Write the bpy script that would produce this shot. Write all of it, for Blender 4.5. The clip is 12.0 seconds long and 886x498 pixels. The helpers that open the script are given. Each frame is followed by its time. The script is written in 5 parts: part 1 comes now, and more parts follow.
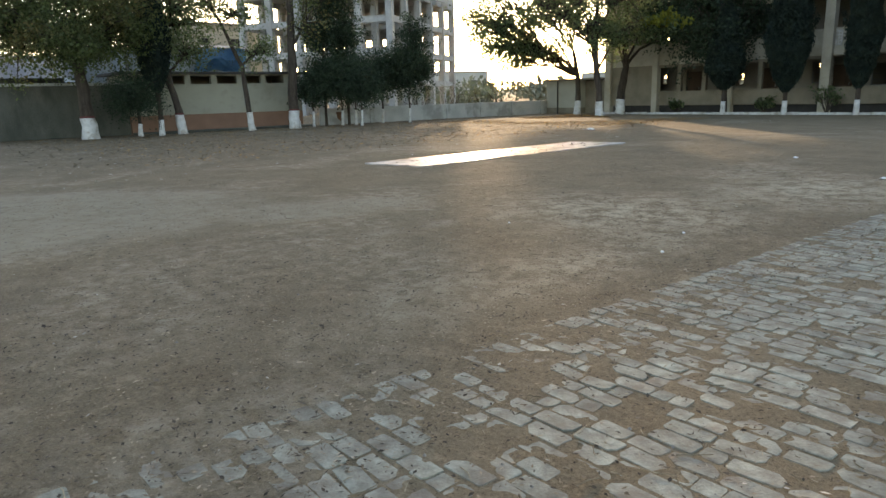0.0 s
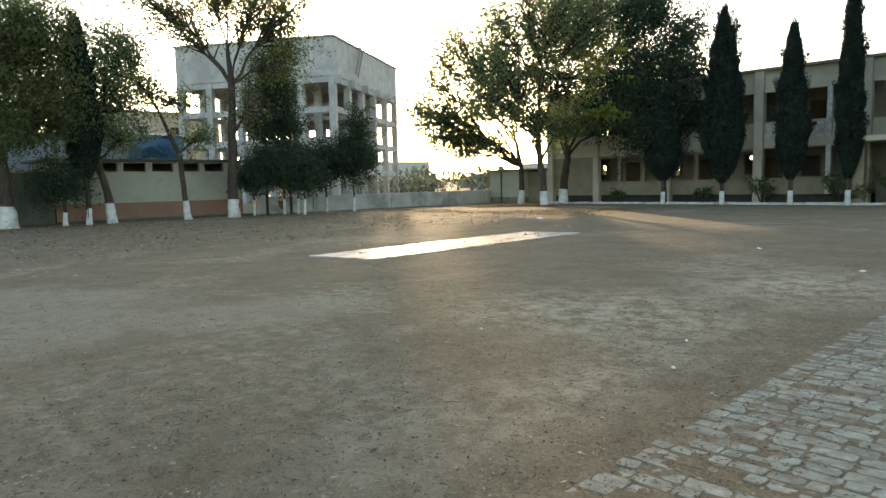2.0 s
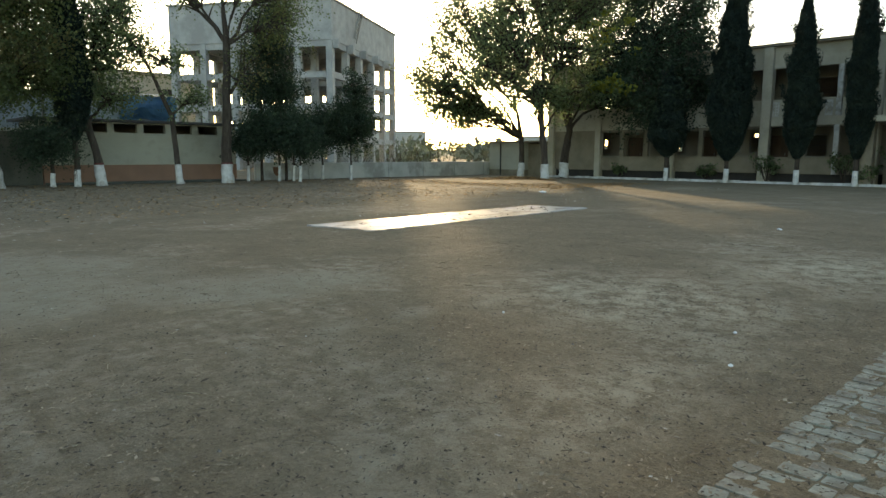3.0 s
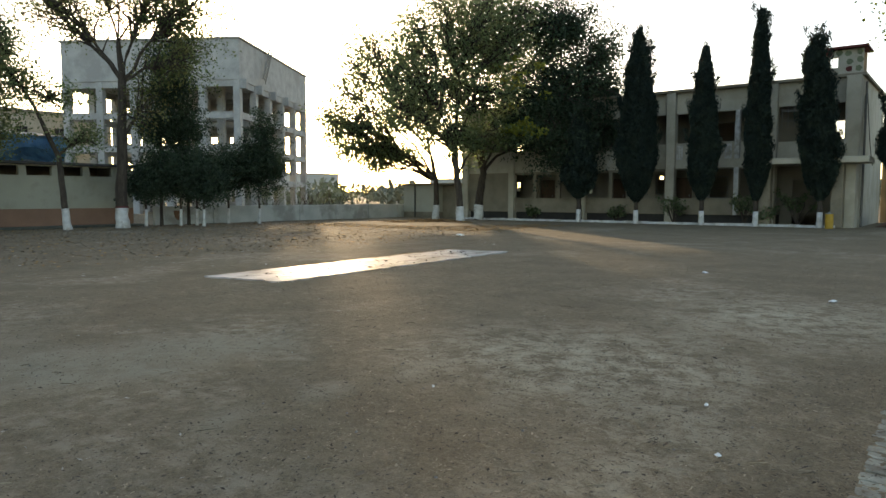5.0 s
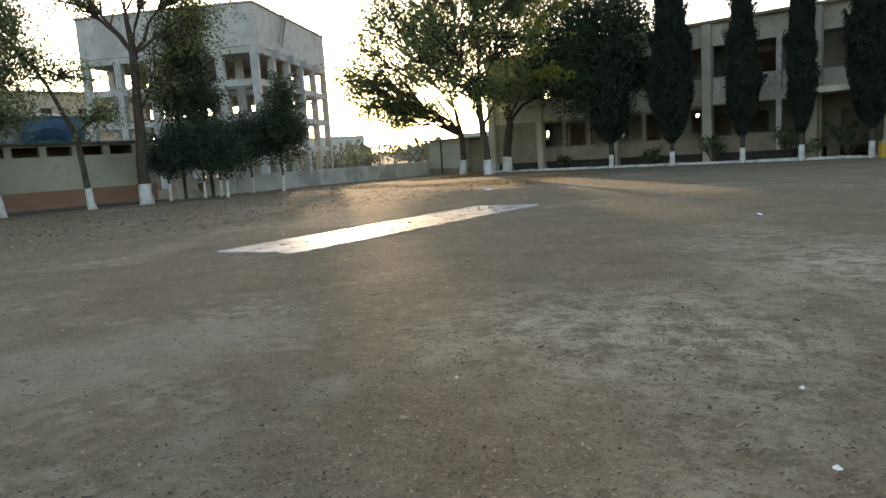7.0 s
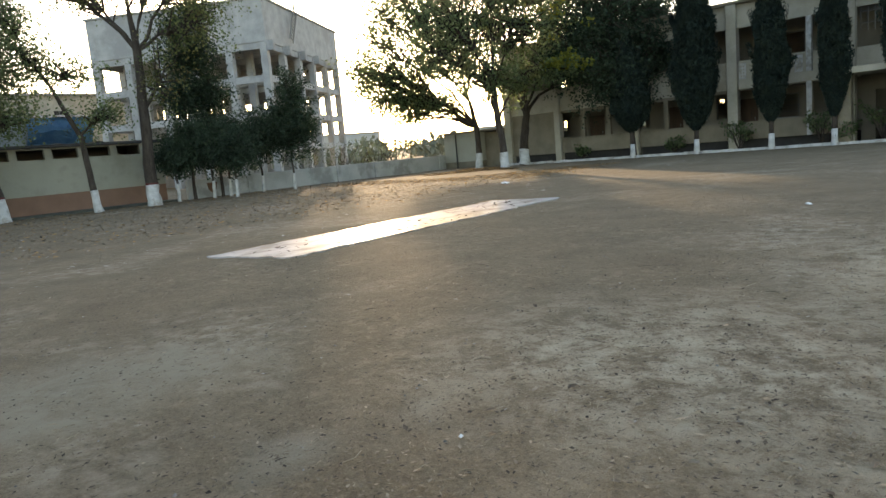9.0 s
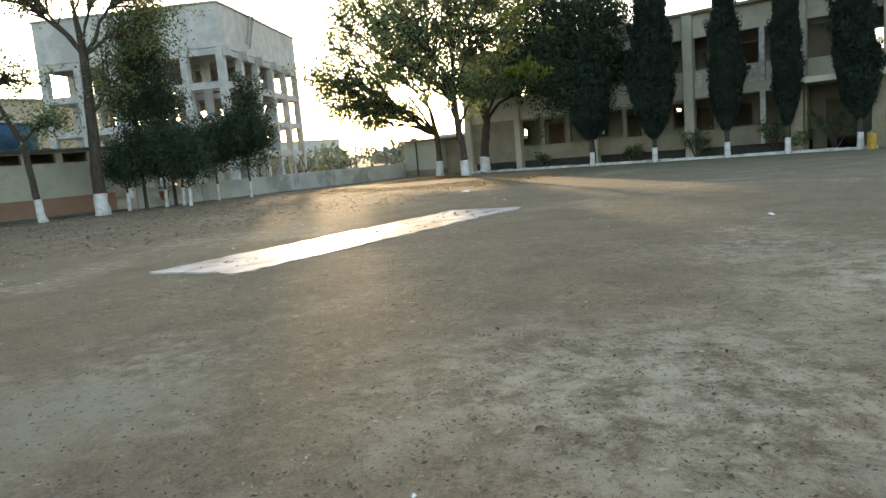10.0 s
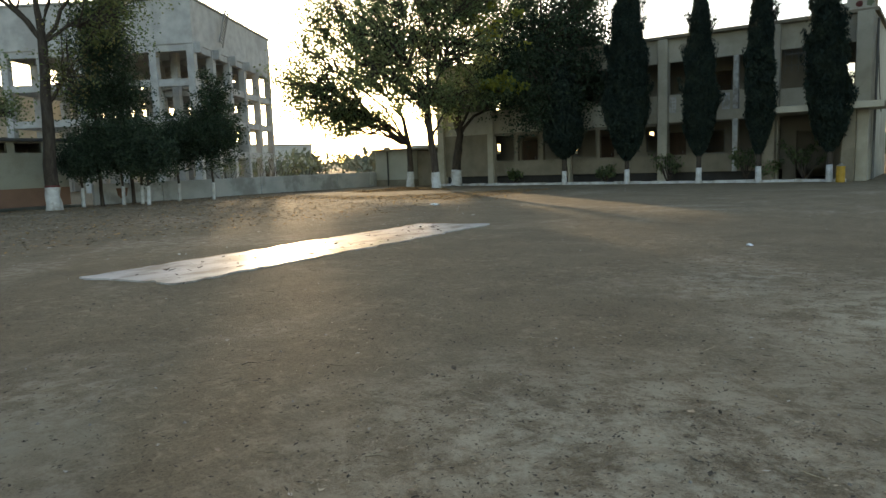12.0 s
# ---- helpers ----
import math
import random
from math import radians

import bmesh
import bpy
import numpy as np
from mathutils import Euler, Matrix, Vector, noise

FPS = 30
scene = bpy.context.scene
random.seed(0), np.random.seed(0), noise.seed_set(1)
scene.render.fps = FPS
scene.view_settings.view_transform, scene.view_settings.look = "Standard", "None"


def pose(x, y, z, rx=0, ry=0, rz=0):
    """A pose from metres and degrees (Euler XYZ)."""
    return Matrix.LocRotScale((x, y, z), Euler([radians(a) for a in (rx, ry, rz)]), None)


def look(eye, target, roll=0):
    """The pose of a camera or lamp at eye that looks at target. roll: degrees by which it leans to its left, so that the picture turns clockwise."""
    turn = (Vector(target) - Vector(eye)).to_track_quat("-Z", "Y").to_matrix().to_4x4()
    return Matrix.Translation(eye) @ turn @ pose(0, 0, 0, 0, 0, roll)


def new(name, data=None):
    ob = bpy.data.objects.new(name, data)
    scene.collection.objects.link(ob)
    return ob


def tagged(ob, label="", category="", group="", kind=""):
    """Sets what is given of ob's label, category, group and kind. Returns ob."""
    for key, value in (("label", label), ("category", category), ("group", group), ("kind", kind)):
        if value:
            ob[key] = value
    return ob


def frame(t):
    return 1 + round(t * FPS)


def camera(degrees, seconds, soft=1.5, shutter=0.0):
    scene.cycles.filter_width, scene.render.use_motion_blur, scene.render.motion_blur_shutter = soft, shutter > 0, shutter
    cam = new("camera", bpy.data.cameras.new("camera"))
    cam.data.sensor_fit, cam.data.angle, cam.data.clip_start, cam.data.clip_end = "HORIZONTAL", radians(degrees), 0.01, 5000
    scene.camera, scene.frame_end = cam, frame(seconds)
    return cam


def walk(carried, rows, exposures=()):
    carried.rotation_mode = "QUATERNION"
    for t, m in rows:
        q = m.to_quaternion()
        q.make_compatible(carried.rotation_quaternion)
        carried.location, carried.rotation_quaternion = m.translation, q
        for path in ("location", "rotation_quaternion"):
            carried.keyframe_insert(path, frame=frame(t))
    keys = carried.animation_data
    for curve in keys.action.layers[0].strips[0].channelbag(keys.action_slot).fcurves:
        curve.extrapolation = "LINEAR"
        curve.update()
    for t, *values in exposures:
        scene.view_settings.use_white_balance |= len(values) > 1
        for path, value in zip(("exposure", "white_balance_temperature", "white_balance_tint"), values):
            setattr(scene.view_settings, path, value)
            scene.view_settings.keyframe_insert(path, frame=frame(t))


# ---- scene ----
cam = camera(66.2, 12.0)
PATH = [
    (0, (-0.015, 0.111, 1.472), (-0.039, 2.063, 1.034), -1.6),
    (0.5, (-0.066, 0.42, 1.463), (0.066, 2.387, 1.127), -0.5),
    (1, (-0.13, 0.693, 1.472), (-0.101, 2.67, 1.17), -2.2),
    (1.5, (-0.158, 0.979, 1.481), (-0.246, 2.951, 1.157), -1.9),
    (2, (-0.214, 1.261, 1.464), (-0.061, 3.246, 1.275), -1.3),
    (2.3, (-0.278, 1.44, 1.469), (0.081, 3.394, 1.234), -1.6),
    (2.5, (-0.339, 1.606, 1.451), (-0.119, 3.576, 1.185), -1.9),
    (3, (-0.406, 1.965, 1.426), (-0.234, 3.938, 1.153), 0.2),
    (3.5, (-0.498, 2.227, 1.428), (-0.213, 4.192, 1.195), 2.5),
    (3.7, (-0.513, 2.341, 1.428), (-0.121, 4.292, 1.222), -0.0),
    (5.3, (-0.281, 3.215, 1.436), (0.162, 5.162, 1.321), 0.1),
    (5.5, (-0.266, 3.348, 1.426), (0.266, 5.274, 1.345), -0.5),
    (5.6, (-0.304, 3.36, 1.408), (0.188, 5.296, 1.302), -2.7),
    (6, (-0.299, 3.535, 1.411), (0.139, 5.477, 1.215), -2.7),
    (6.5, (-0.154, 3.756, 1.416), (0.096, 5.733, 1.245), -3.6),
    (7, (-0.023, 3.92, 1.393), (0.298, 5.875, 1.118), -3.8),
    (7.2, (0.014, 3.996, 1.39), (0.44, 5.933, 1.134), -2.6),
    (8.8, (0.241, 4.946, 1.337), (0.52, 6.909, 1.077), -4.6),
    (9, (0.264, 4.996, 1.32), (0.53, 6.958, 1.034), -5.1),
    (9.5, (0.374, 5.232, 1.301), (0.949, 7.12, 0.981), -4.5),
    (9.8, (0.384, 5.334, 1.365), (0.927, 7.225, 1.004), -4.8),
    (10, (0.381, 5.406, 1.346), (0.76, 7.351, 1.071), -5.0),
    (10.5, (0.458, 5.557, 1.363), (0.534, 7.549, 1.212), -4.2),
    (11, (0.577, 5.666, 1.328), (0.712, 7.645, 1.077), -5.8),
    (11.5, (0.597, 5.864, 1.32), (0.944, 7.822, 1.104), -1.5),
    (12, (0.621, 6.065, 1.333), (1.092, 7.993, 1.086), -2.0),
]
EXPOSURES = [(0, 2.02, 7600, 17), (0.5, 2.23, 7600, 12), (1, 2.08, 7600, 6), (1.5, 2.03, 7600, 8), (2, 2.1, 7600, 10), (2.5, 1.59, 7600, 9), (3, 1.71, 7600, 6), (3.5, 1.97, 7600, 10), (3.7, 1.97, 7600, 12), (5.3, 1.48, 7600, 12), (6, 1.28, 7600, 12), (6.6, 1.59, 7600, 15), (7, 1.88, 7600, 15), (7.2, 1.9, 7600, 15), (8.8, 2.0, 7600, 15), (9.5, 2.31, 7600, 17), (10, 2.33, 7600, 12), (10.5, 1.97, 7600, 6), (11, 1.8, 7600, 9), (12, 1.6, 7600, 11)]
walk(cam, [(t, look(eye, target, roll)) for t, eye, target, roll in PATH], EXPOSURES)

# ---- light ----
SUN_AZ, SUN_EL = 0.4, 9.8
world = bpy.data.worlds.new("world")
scene.world = world
world.use_nodes = True
wn = world.node_tree.nodes
sky = wn.new("ShaderNodeTexSky")
sky.sky_type, sky.sun_disc = "NISHITA", False
sky.sun_elevation, sky.sun_rotation = radians(SUN_EL), radians(SUN_AZ)
sky.air_density, sky.dust_density, sky.ozone_density = 0.85, 1.1, 1.0
wn["Background"].inputs["Strength"].default_value = 0.15
world.node_tree.links.new(sky.outputs["Color"], wn["Background"].inputs["Color"])
sun_data = bpy.data.lights.new("sun", "SUN")
sun_data.energy, sun_data.angle, sun_data.color = 1.75, radians(1.2), (1.0, 0.78, 0.52)
sun_lamp = new("sun", sun_data)
sun_lamp.matrix_world = look((0, 0, 60), (-math.sin(radians(SUN_AZ)) * math.cos(radians(SUN_EL)) * 10, -math.cos(radians(SUN_AZ)) * math.cos(radians(SUN_EL)) * 10, 60 - math.sin(radians(SUN_EL)) * 10))

# ---- site grid: u runs along the school front, v away from the paved strip ----
UX, UY = 0.6392, -0.7690
SITE = Matrix(((UX, -UY, 0, 0), (UY, UX, 0, 0), (0, 0, 1, 0), (0, 0, 0, 1)))


def site(u, v, z=0.0):
    return SITE @ Vector((u, v, z))


# ---- materials ----
def material(name, colours, scale=3.0, rough=0.85, bump=0.3, fine=40.0, metal=0.0, island=0.0, obj_random=0.0, stain=None, stain_scale=0.6, translucent=0.0, stretch=(1, 1, 1), spec=0.3, placed=False, stain_at=(0.5, 0.62)):
    """Two scales of noise mix the colours; island and obj_random vary the value from piece to piece."""
    m = bpy.data.materials.new(name)
    m.use_nodes = True
    t = m.node_tree
    n, l = t.nodes, t.links
    b = n["Principled BSDF"]
    b.inputs["Roughness"].default_value, b.inputs["Metallic"].default_value = rough, metal
    b.inputs["Specular IOR Level"].default_value = spec
    tc, mp = n.new("ShaderNodeTexCoord"), n.new("ShaderNodeMapping")
    mp.inputs["Scale"].default_value = stretch
    l.new(n.new("ShaderNodeNewGeometry").outputs["Position"] if placed else tc.outputs["Object"], mp.inputs["Vector"])
    big, small = n.new("ShaderNodeTexNoise"), n.new("ShaderNodeTexNoise")
    for q, s, d in ((big, scale, 6), (small, fine, 4)):
        q.inputs["Scale"].default_value, q.inputs["Detail"].default_value = s, d
        l.new(mp.outputs["Vector"], q.inputs["Vector"])
    mixf = n.new("ShaderNodeMath")
    mixf.operation = "MULTIPLY_ADD"
    mixf.inputs[1].default_value = 0.35
    l.new(small.outputs["Fac"], mixf.inputs[0])
    half = n.new("ShaderNodeMath")
    half.operation = "MULTIPLY"
    half.inputs[1].default_value = 0.65
    l.new(big.outputs["Fac"], half.inputs[0])
    l.new(half.outputs[0], mixf.inputs[2])
    ramp = n.new("ShaderNodeValToRGB")
    e = ramp.color_ramp.elements
    e[0].position, e[1].position = 0.36, 0.64
    e[0].color, e[1].color = (*colours[0], 1), (*colours[-1], 1)
    for i, c in enumerate(colours[1:-1]):
        e.new(0.36 + 0.28 * (i + 1) / (len(colours) - 1)).color = (*c, 1)
    l.new(mixf.outputs[0], ramp.inputs["Fac"])
    out = ramp.outputs["Color"]
    if stain:
        sn, sr, sm = n.new("ShaderNodeTexNoise"), n.new("ShaderNodeValToRGB"), n.new("ShaderNodeMix")
        sn.inputs["Scale"].default_value, sn.inputs["Detail"].default_value = stain_scale, 8
        sn.inputs["Roughness"].default_value = 0.65
        l.new(mp.outputs["Vector"], sn.inputs["Vector"])
        sr.color_ramp.elements[0].position, sr.color_ramp.elements[1].position = stain_at
        l.new(sn.outputs["Fac"], sr.inputs["Fac"])
        sm.data_type = "RGBA"
        l.new(sr.outputs["Color"], sm.inputs[0])
        l.new(out, sm.inputs[6])
        sm.inputs[7].default_value = (*stain, 1)
        out = sm.outputs[2]
    for amount, node, sock in ((island, "ShaderNodeNewGeometry", "Random Per Island"), (obj_random, "ShaderNodeObjectInfo", "Random")):
        if amount:
            src, hs, mr = n.new(node), n.new("ShaderNodeHueSaturation"), n.new("ShaderNodeMapRange")
            mr.inputs["To Min"].default_value, mr.inputs["To Max"].default_value = 1 - amount, 1 + amount
            l.new(src.outputs[sock], mr.inputs["Value"])
            l.new(mr.outputs["Result"], hs.inputs["Value"])
            l.new(out, hs.inputs["Color"])
            out = hs.outputs["Color"]
    l.new(out, b.inputs["Base Color"])
    if bump:
        bp = n.new("ShaderNodeBump")
        bp.inputs["Strength"].default_value, bp.inputs["Distance"].default_value = bump, 0.02
        l.new(mixf.outputs[0], bp.inputs["Height"])
        l.new(bp.outputs["Normal"], b.inputs["Normal"])
    if translucent:
        tr, mx = n.new("ShaderNodeBsdfTranslucent"), n.new("ShaderNodeMixShader")
        l.new(out, tr.inputs["Color"])
        mx.inputs["Fac"].default_value = translucent
        l.new(b.outputs[0], mx.inputs[1])
        l.new(tr.outputs[0], mx.inputs[2])
        l.new(mx.outputs[0], n["Material Output"].inputs["Surface"])
    return m


M_BRICK = material("worn_brick", [(0.22, 0.215, 0.165), (0.30, 0.298, 0.232), (0.38, 0.38, 0.3)], 12, 0.9, 0.5, 70, obj_random=0.14, island=0.14, stain=(0.19, 0.162, 0.122), stain_scale=5.5, placed=True, stain_at=(0.42, 0.64))
M_CONC = material("raw_concrete", [(0.30, 0.30, 0.29), (0.38, 0.38, 0.36), (0.45, 0.44, 0.42)], 1.2, 0.9, 0.3, 25, stain=(0.31, 0.305, 0.29), stain_scale=0.35)
M_PITCH = material("worn_cement", [(0.33, 0.322, 0.30), (0.43, 0.422, 0.40), (0.52, 0.51, 0.49)], 2.6, 0.42, 0.3, 45, stain=(0.2, 0.172, 0.13), stain_scale=2.2, spec=0.5, stretch=(1, 0.45, 1), stain_at=(0.47, 0.6))
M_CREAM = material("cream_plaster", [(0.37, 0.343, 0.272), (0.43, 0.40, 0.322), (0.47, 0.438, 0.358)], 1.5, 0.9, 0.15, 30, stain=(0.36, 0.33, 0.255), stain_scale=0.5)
# beige-brown paint, darkened further for the trees' shade on the lower school
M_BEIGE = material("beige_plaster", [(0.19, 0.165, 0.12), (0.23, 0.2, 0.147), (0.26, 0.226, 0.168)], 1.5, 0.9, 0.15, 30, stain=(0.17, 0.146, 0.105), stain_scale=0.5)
M_OCHRE = material("ochre_plaster", [(0.16, 0.122, 0.07), (0.2, 0.155, 0.088), (0.23, 0.18, 0.105)], 1.5, 0.9, 0.15, 30)
M_DARK = material("dark_plinth", [(0.03, 0.028, 0.026), (0.05, 0.047, 0.043)], 2, 0.8, 0.2, 30)
M_WHITE = material("whitewash", [(0.4, 0.4, 0.38), (0.52, 0.52, 0.5), (0.6, 0.6, 0.58)], 4, 0.9, 0.4, 40, stain=(0.33, 0.31, 0.27), stain_scale=2.5)
M_RED = material("red_oxide", [(0.09, 0.024, 0.021), (0.13, 0.036, 0.03)], 5, 0.8, 0.3, 40)
M_SHED = material("shed_plaster", [(0.307, 0.3, 0.241), (0.347, 0.34, 0.278), (0.38, 0.373, 0.307)], 0.9, 0.9, 0.15, 30, stain=(0.278, 0.267, 0.212), stain_scale=0.45)
M_SHEDRED = material("terracotta_dado", [(0.217, 0.128, 0.089), (0.263, 0.155, 0.108)], 1.5, 0.9, 0.2, 30)
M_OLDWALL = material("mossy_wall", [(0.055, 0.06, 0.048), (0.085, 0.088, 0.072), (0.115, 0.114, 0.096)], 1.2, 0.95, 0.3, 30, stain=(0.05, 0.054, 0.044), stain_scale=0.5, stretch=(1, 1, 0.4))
M_GREYWALL = material("grey_render", [(0.34, 0.35, 0.33), (0.42, 0.43, 0.41), (0.48, 0.48, 0.46)], 1.0, 0.9, 0.25, 30, stain=(0.27, 0.27, 0.25), stain_scale=0.6)
M_PALEBLUE = material("pale_blue_wash", [(0.28, 0.34, 0.39), (0.35, 0.41, 0.45)], 1.5, 0.9, 0.2, 30, stain=(0.35, 0.38, 0.39))
M_MOSSTONE = material("green_grey_stone", [(0.12, 0.14, 0.09), (0.17, 0.19, 0.12)], 6, 0.9, 0.4, 40, obj_random=0.3)
M_TIN = material("sheet_metal", [(0.28, 0.29, 0.3), (0.4, 0.41, 0.42)], 0.8, 0.5, 0.2, 20, metal=0.35)
M_TARP = material("blue_tarpaulin", [(0.09, 0.24, 0.44), (0.16, 0.36, 0.56)], 2.0, 0.45, 0.4, 14)
M_ROOFDARK = material("bitumen_roof", [(0.05, 0.05, 0.055), (0.09, 0.09, 0.09)], 2, 0.8, 0.3, 30)
M_INNER = material("inner_dark_beige", [(0.2, 0.18, 0.14), (0.26, 0.235, 0.19)], 1, 0.9, 0.1, 20)
M_WOODDOOR = material("brown_door", [(0.07, 0.045, 0.03), (0.11, 0.07, 0.045)], 4, 0.6, 0.2, 40, stretch=(1, 1, 0.2))
M_IRON = material("painted_iron", [(0.15, 0.15, 0.144), (0.21, 0.21, 0.198)], 6, 0.6, 0.2, 60)
M_BARK = material("bark", [(0.03, 0.023, 0.018), (0.055, 0.043, 0.033), (0.08, 0.066, 0.052)], 7, 0.95, 0.9, 40, stretch=(1, 1, 0.25))
M_LEAF = material("leaf_green", [(0.1, 0.15, 0.075), (0.135, 0.185, 0.09), (0.2, 0.225, 0.105)], 0.5, 0.42, 0, 3, island=0.4, translucent=0.7)
M_LEAFA = material("leaf_autumn", [(0.075, 0.11, 0.04), (0.12, 0.15, 0.06), (0.19, 0.15, 0.06)], 0.45, 0.5, 0, 3, island=0.4, translucent=0.6)
M_LEAFD = material("leaf_dark", [(0.034, 0.052, 0.034), (0.045, 0.068, 0.042), (0.06, 0.088, 0.05)], 0.6, 0.5, 0, 3, island=0.35, translucent=0.35, spec=0.12)
M_LEAFY = material("leaf_yellow", [(0.16, 0.19, 0.03), (0.24, 0.24, 0.04)], 1.0, 0.6, 0, 3, island=0.3, translucent=0.5)
M_CYP = material("cypress_spray", [(0.016, 0.026, 0.022), (0.024, 0.037, 0.03), (0.036, 0.052, 0.038)], 1.2, 0.7, 0, 6, island=0.25, translucent=0.15, spec=0.08)
M_LITTER = material("dry_leaf", [(0.06, 0.043, 0.027), (0.16, 0.123, 0.08), (0.31, 0.25, 0.17)], 3.0, 0.8, 0, 9, island=0.75)
M_CRUMB = material("dark_crumb", [(0.04, 0.03, 0.02), (0.075, 0.057, 0.04)], 3.0, 0.9, 0, 9, island=0.4)
M_STRAW = material("straw", [(0.2, 0.165, 0.105), (0.31, 0.265, 0.18)], 3.0, 0.8, 0, 9, island=0.4)
# golden brown leaf, its gold pushed up to carry the low sun's light
M_SUNLEAF = material("sunlit_gold_leaf", [(0.15, 0.07, 0.02), (0.3, 0.165, 0.042), (0.42, 0.25, 0.07)], 3.0, 0.7, 0, 9, island=0.6, translucent=0.2)
M_PALELITTER = material("bleached_leaf", [(0.32, 0.296, 0.24), (0.44, 0.416, 0.36)], 3.0, 0.8, 0, 9, island=0.35)
M_TWIG = material("dry_twig", [(0.13, 0.1, 0.065), (0.36, 0.3, 0.2)], 8, 0.9, 0.3, 40, island=0.4)
M_STONE = material("pebble", [(0.14, 0.125, 0.105), (0.25, 0.23, 0.2)], 10, 0.9, 0.4, 50, island=0.4)
M_PAPER = material("white_scrap", [(0.72, 0.72, 0.7), (0.82, 0.82, 0.8)], 6, 0.7, 0.2, 30)
M_RUBBLE = material("red_soil", [(0.14, 0.075, 0.045), (0.22, 0.12, 0.075)], 2, 0.95, 0.6, 18)
M_CAN = material("yellow_tin", [(0.32, 0.19, 0.02), (0.42, 0.26, 0.035)], 5, 0.5, 0.2, 30)
M_FAR = material("far_house", [(0.42, 0.41, 0.38), (0.55, 0.54, 0.5)], 0.3, 0.9, 0, 4)
# far foliage, greyed so that the colour itself carries the haze
M_FARWOOD = material("hazed_leaf", [(0.13, 0.145, 0.1), (0.2, 0.21, 0.15)], 0.2, 0.8, 0, 3, island=0.3, translucent=0.1)


def ground_material():
    """Packed dirt: browns at three scales, paler dusty patches, a greener strip."""
    m = bpy.data.materials.new("packed_dirt")
    m.use_nodes = True
    n, l = m.node_tree.nodes, m.node_tree.links
    b = n["Principled BSDF"]
    b.inputs["Roughness"].default_value, b.inputs["Specular IOR Level"].default_value = 0.93, 0.15
    tc = n.new("ShaderNodeTexCoord")

    def noise_at(scale, detail=8, rough=0.6, dist=0.0):
        q = n.new("ShaderNodeTexNoise")
        q.inputs["Scale"].default_value, q.inputs["Detail"].default_value = scale, detail
        q.inputs["Roughness"].default_value, q.inputs["Distortion"].default_value = rough, dist
        l.new(tc.outputs["Object"], q.inputs["Vector"])
        return q.outputs["Fac"]

    def ramp(fac, a, c, lo, hi):
        r = n.new("ShaderNodeValToRGB")
        r.color_ramp.elements[0].position, r.color_ramp.elements[1].position = lo, hi
        r.color_ramp.elements[0].color, r.color_ramp.elements[1].color = (*a, 1), (*c, 1)
        l.new(fac, r.inputs["Fac"])
        return r.outputs["Color"]

    def mix(fac, a, c):
        q = n.new("ShaderNodeMix")
        q.data_type = "RGBA"
        l.new(fac, q.inputs[0])
        l.new(a, q.inputs[6])
        if isinstance(c, tuple):
            q.inputs[7].default_value = (*c, 1)
        else:
            l.new(c, q.inputs[7])
        return q.outputs[2]

    def gain(fac, k):
        q = n.new("ShaderNodeMath")
        q.operation = "MULTIPLY"
        q.inputs[1].default_value = k
        l.new(fac, q.inputs[0])
        return q.outputs[0]

    base = ramp(noise_at(1.1, 10, 0.7), (0.145, 0.112, 0.069), (0.221, 0.175, 0.111), 0.32, 0.68)
    grain = noise_at(30, 9, 0.82)
    col = mix(gain(ramp(grain, (0, 0, 0), (1, 1, 1), 0.47, 0.62), 0.8), base, (0.278, 0.222, 0.142))
    dark = noise_at(55, 8, 0.8)
    col = mix(gain(ramp(dark, (0, 0, 0), (1, 1, 1), 0.52, 0.6), 0.75), col, (0.079, 0.058, 0.038))
    mott = n.new("ShaderNodeMath")
    mott.operation = "MULTIPLY"
    l.new(ramp(noise_at(6.5, 12, 0.8, 0.5), (0, 0, 0), (1, 1, 1), 0.5, 0.6), mott.inputs[0])
    l.new(ramp(noise_at(0.55, 4, 0.6), (0, 0, 0), (1, 1, 1), 0.36, 0.6), mott.inputs[1])
    col = mix(gain(mott.outputs[0], 0.6), col, (0.341, 0.287, 0.191))
    dust = ramp(noise_at(0.28, 9, 0.62, 0.6), (0, 0, 0), (1, 1, 1), 0.53, 0.63)
    streak = ramp(noise_at(5.5, 6, 0.7), (0, 0, 0), (1, 1, 1), 0.42, 0.62)
    both = n.new("ShaderNodeMath")
    both.operation = "MULTIPLY"
    l.new(dust, both.inputs[0])
    l.new(streak, both.inputs[1])
    col = mix(gain(both.outputs[0], 0.8), col, (0.357, 0.310, 0.227))
    def patch(u, v, ru, rv, turn, wobble, soft, scale=0.5):
        """1 inside a ragged ellipse round (u, v), fading out over the last part of its radius."""
        mp, ln, wob, mr = n.new("ShaderNodeMapping"), n.new("ShaderNodeVectorMath"), n.new("ShaderNodeMath"), n.new("ShaderNodeMapRange")
        mp.vector_type, ln.operation, wob.operation = "TEXTURE", "LENGTH", "MULTIPLY_ADD"
        mp.inputs["Location"].default_value, mp.inputs["Scale"].default_value = (u, v, 0), (ru, rv, 1)
        mp.inputs["Rotation"].default_value = (0, 0, radians(turn))
        l.new(tc.outputs["Object"], mp.inputs["Vector"])
        l.new(mp.outputs["Vector"], ln.inputs[0])
        wob.inputs[1].default_value = wobble
        l.new(noise_at(scale, 9, 0.65), wob.inputs[0])
        l.new(ln.outputs["Value"], wob.inputs[2])
        mr.inputs["From Min"].default_value, mr.inputs["From Max"].default_value = 1 + wobble / 2, 1 + wobble / 2 - soft
        l.new(wob.outputs[0], mr.inputs["Value"])
